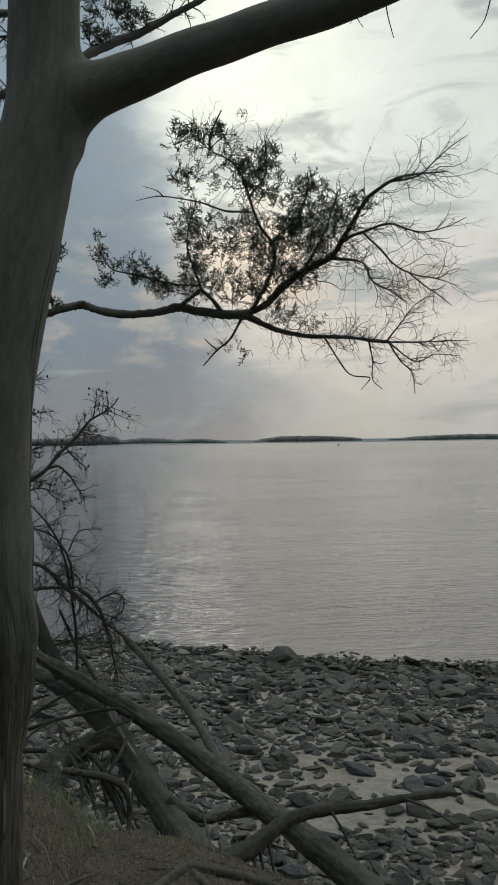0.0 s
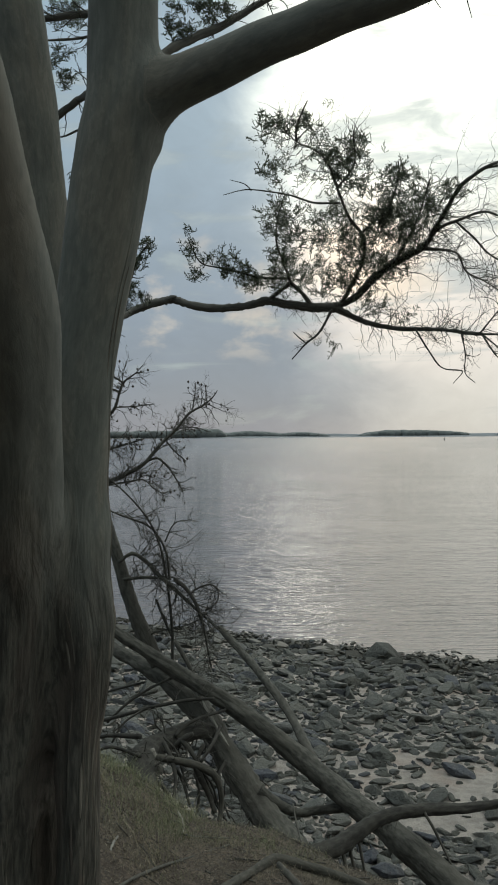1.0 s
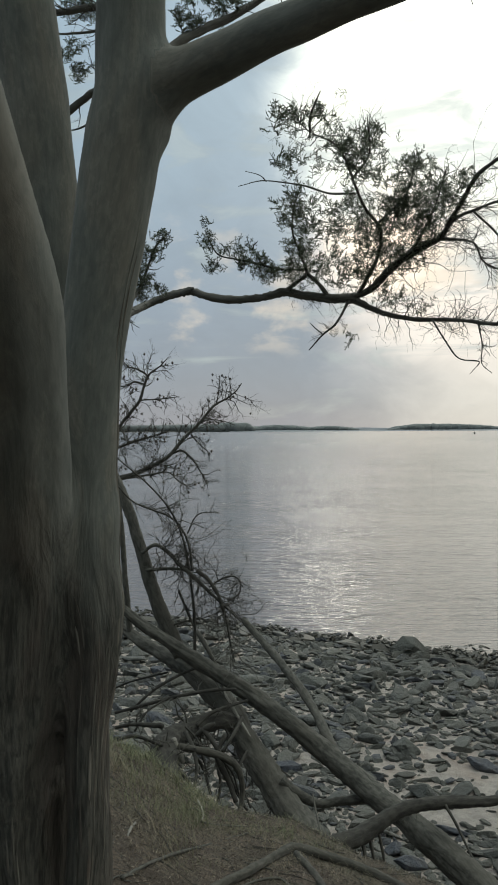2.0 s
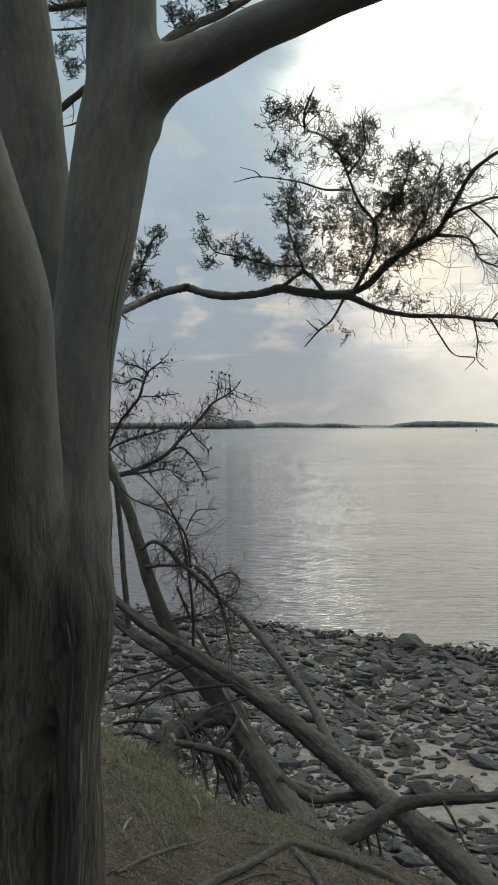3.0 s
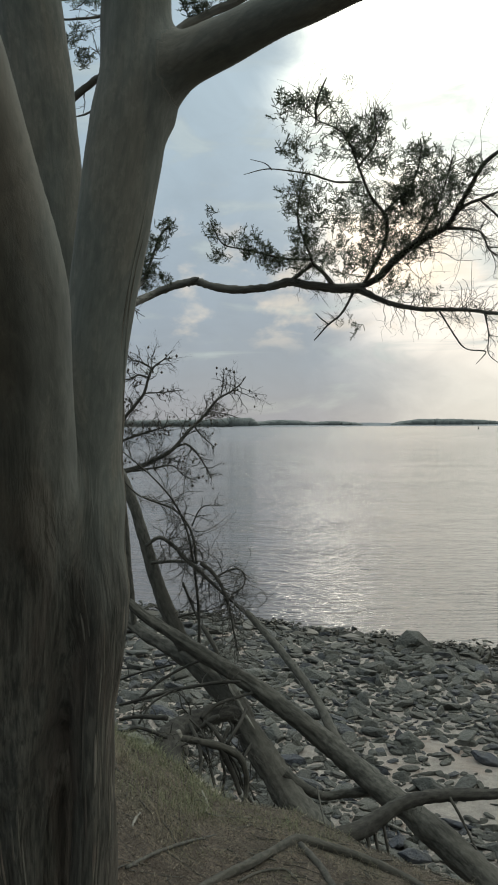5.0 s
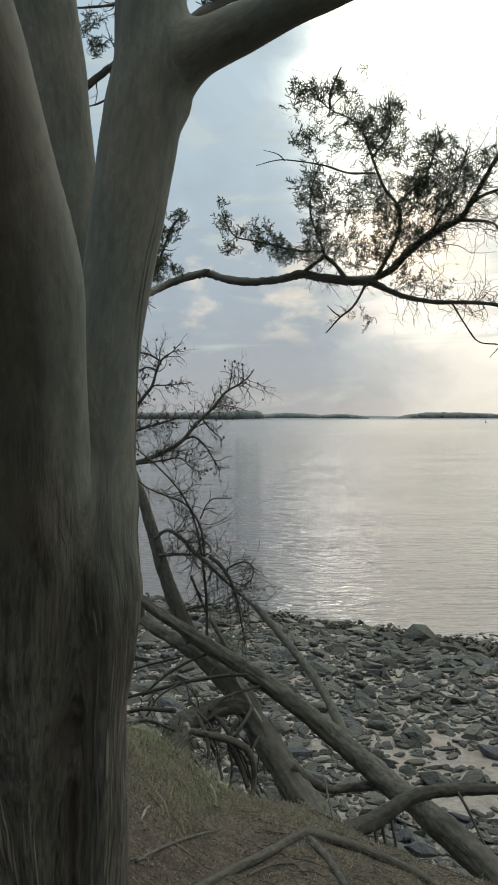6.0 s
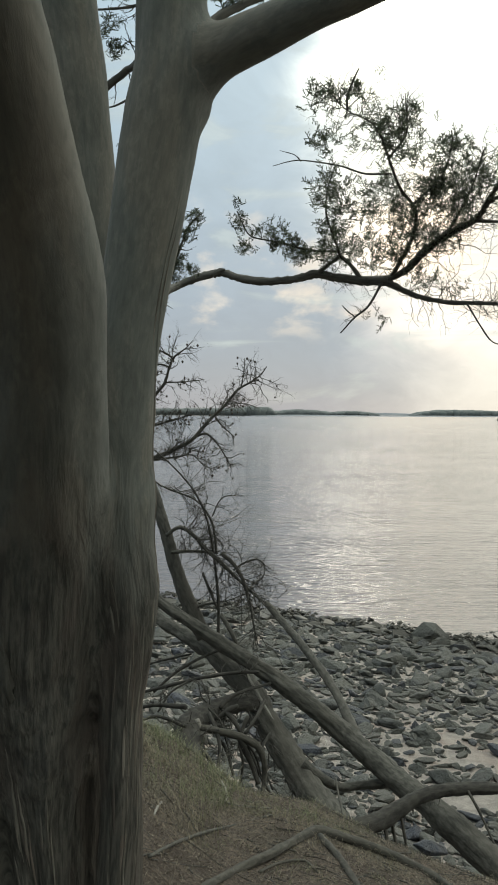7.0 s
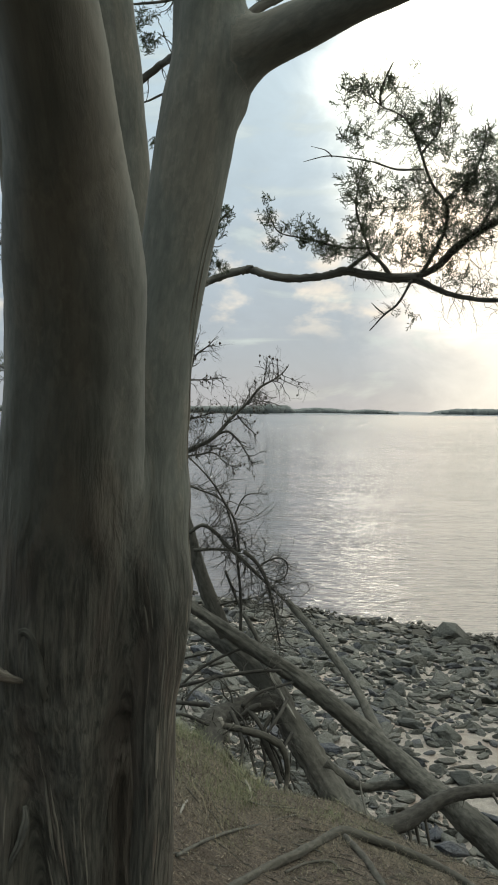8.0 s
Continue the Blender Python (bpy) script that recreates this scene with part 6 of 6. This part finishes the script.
v, f = [], []
for (x, y, size) in spots[SINGLE:]:
    a, b = rng.choice(SHAPES)
    m = np.array(stone_pose(x, y, size, rng))
    k = len(v)
    v.extend((np.array(a) @ m[:3, :3].T + m[:3, 3]).tolist())
    f.extend([tuple(i + k for i in q) for q in b])
for _ in range(4200):
    y = 19.5 - 14.0 * rng.random()
    x = rng.uniform(-0.40 * y - 0.4, 0.60 * y + 0.6)
    if crest_gap(x, y) < 1.2 or shore_y(x) - y < -0.2 or rng.random() > stones_wanted(x, y) * 0.8 + 0.12:
        continue
    a, b = rng.choice(SHAPES)
    m = np.array(stone_pose(x, y, rng.uniform(0.03, 0.11), rng))
    k = len(v)
    v.extend((np.array(a) @ m[:3, :3].T + m[:3, 3]).tolist())
    f.extend([tuple(i + k for i in q) for q in b])
shingle = part("shingle", mesh_from("shingle", v, f, SHINGLE, smooth=False), None)
tagged(shingle, label="small grey stones strewn between the larger ones", category="stones", kind="stuff")

# the boulder at the waterline
BIG = mesh_from("boulder", *rock_shape(random.Random(4), 0.8), STONE, smooth=False)
ob = new("boulder", BIG)
ob.matrix_basis = Matrix.Translation((3.08, 16.7, 0.10)) @ Matrix.Diagonal((0.80, 0.80, 0.80, 1))
tagged(ob, label="rounded dark boulder at the edge of the water", category="boulder")

# darker stones and weed along the waterline
rng = random.Random(91)
v, f = [], []
for _ in range(150):
    x = rng.uniform(-7.5, 10.5)
    y = shore_y(x) - rng.uniform(-0.25, 0.9)
    a, b = rng.choice(SHAPES)
    m = np.array(stone_pose(x, y, rng.uniform(0.18, 0.5), rng))
    k = len(v)
    v.extend((np.array(a) @ m[:3, :3].T + m[:3, 3]).tolist())
    f.extend([tuple(i + k for i in q) for q in b])
for _ in range(1500):
    x = rng.uniform(-7.5, 10.5)
    if noise.noise(Vector((x * 1.3, 0.0, 3.0))) < rng.uniform(-0.2, 0.5):
        continue
    y = shore_y(x) + rng.gauss(-0.1, 0.22)
    size = rng.uniform(0.05, 0.15)
    base = max(0.0, ground_z(x, y)) + rng.uniform(0.0, 0.14)
    for _ in range(rng.randint(3, 6)):
        a, b = rng.choice(SHAPES)
        m = np.array(stone_pose(x + rng.gauss(0, size), y + rng.gauss(0, size), size * rng.uniform(0.5, 1.2), rng))
        m[2, 3] = base + rng.uniform(-0.6, 0.3) * size
        k = len(v)
        v.extend((np.array(a) @ m[:3, :3].T + m[:3, 3]).tolist())
        f.extend([tuple(i + k for i in q) for q in b])
weed = part("seaweed", mesh_from("seaweed", v, f, WEED, smooth=False), None)
tagged(weed, label="dark brown seaweed clinging to stones at the waterline", category="seaweed", kind="stuff")
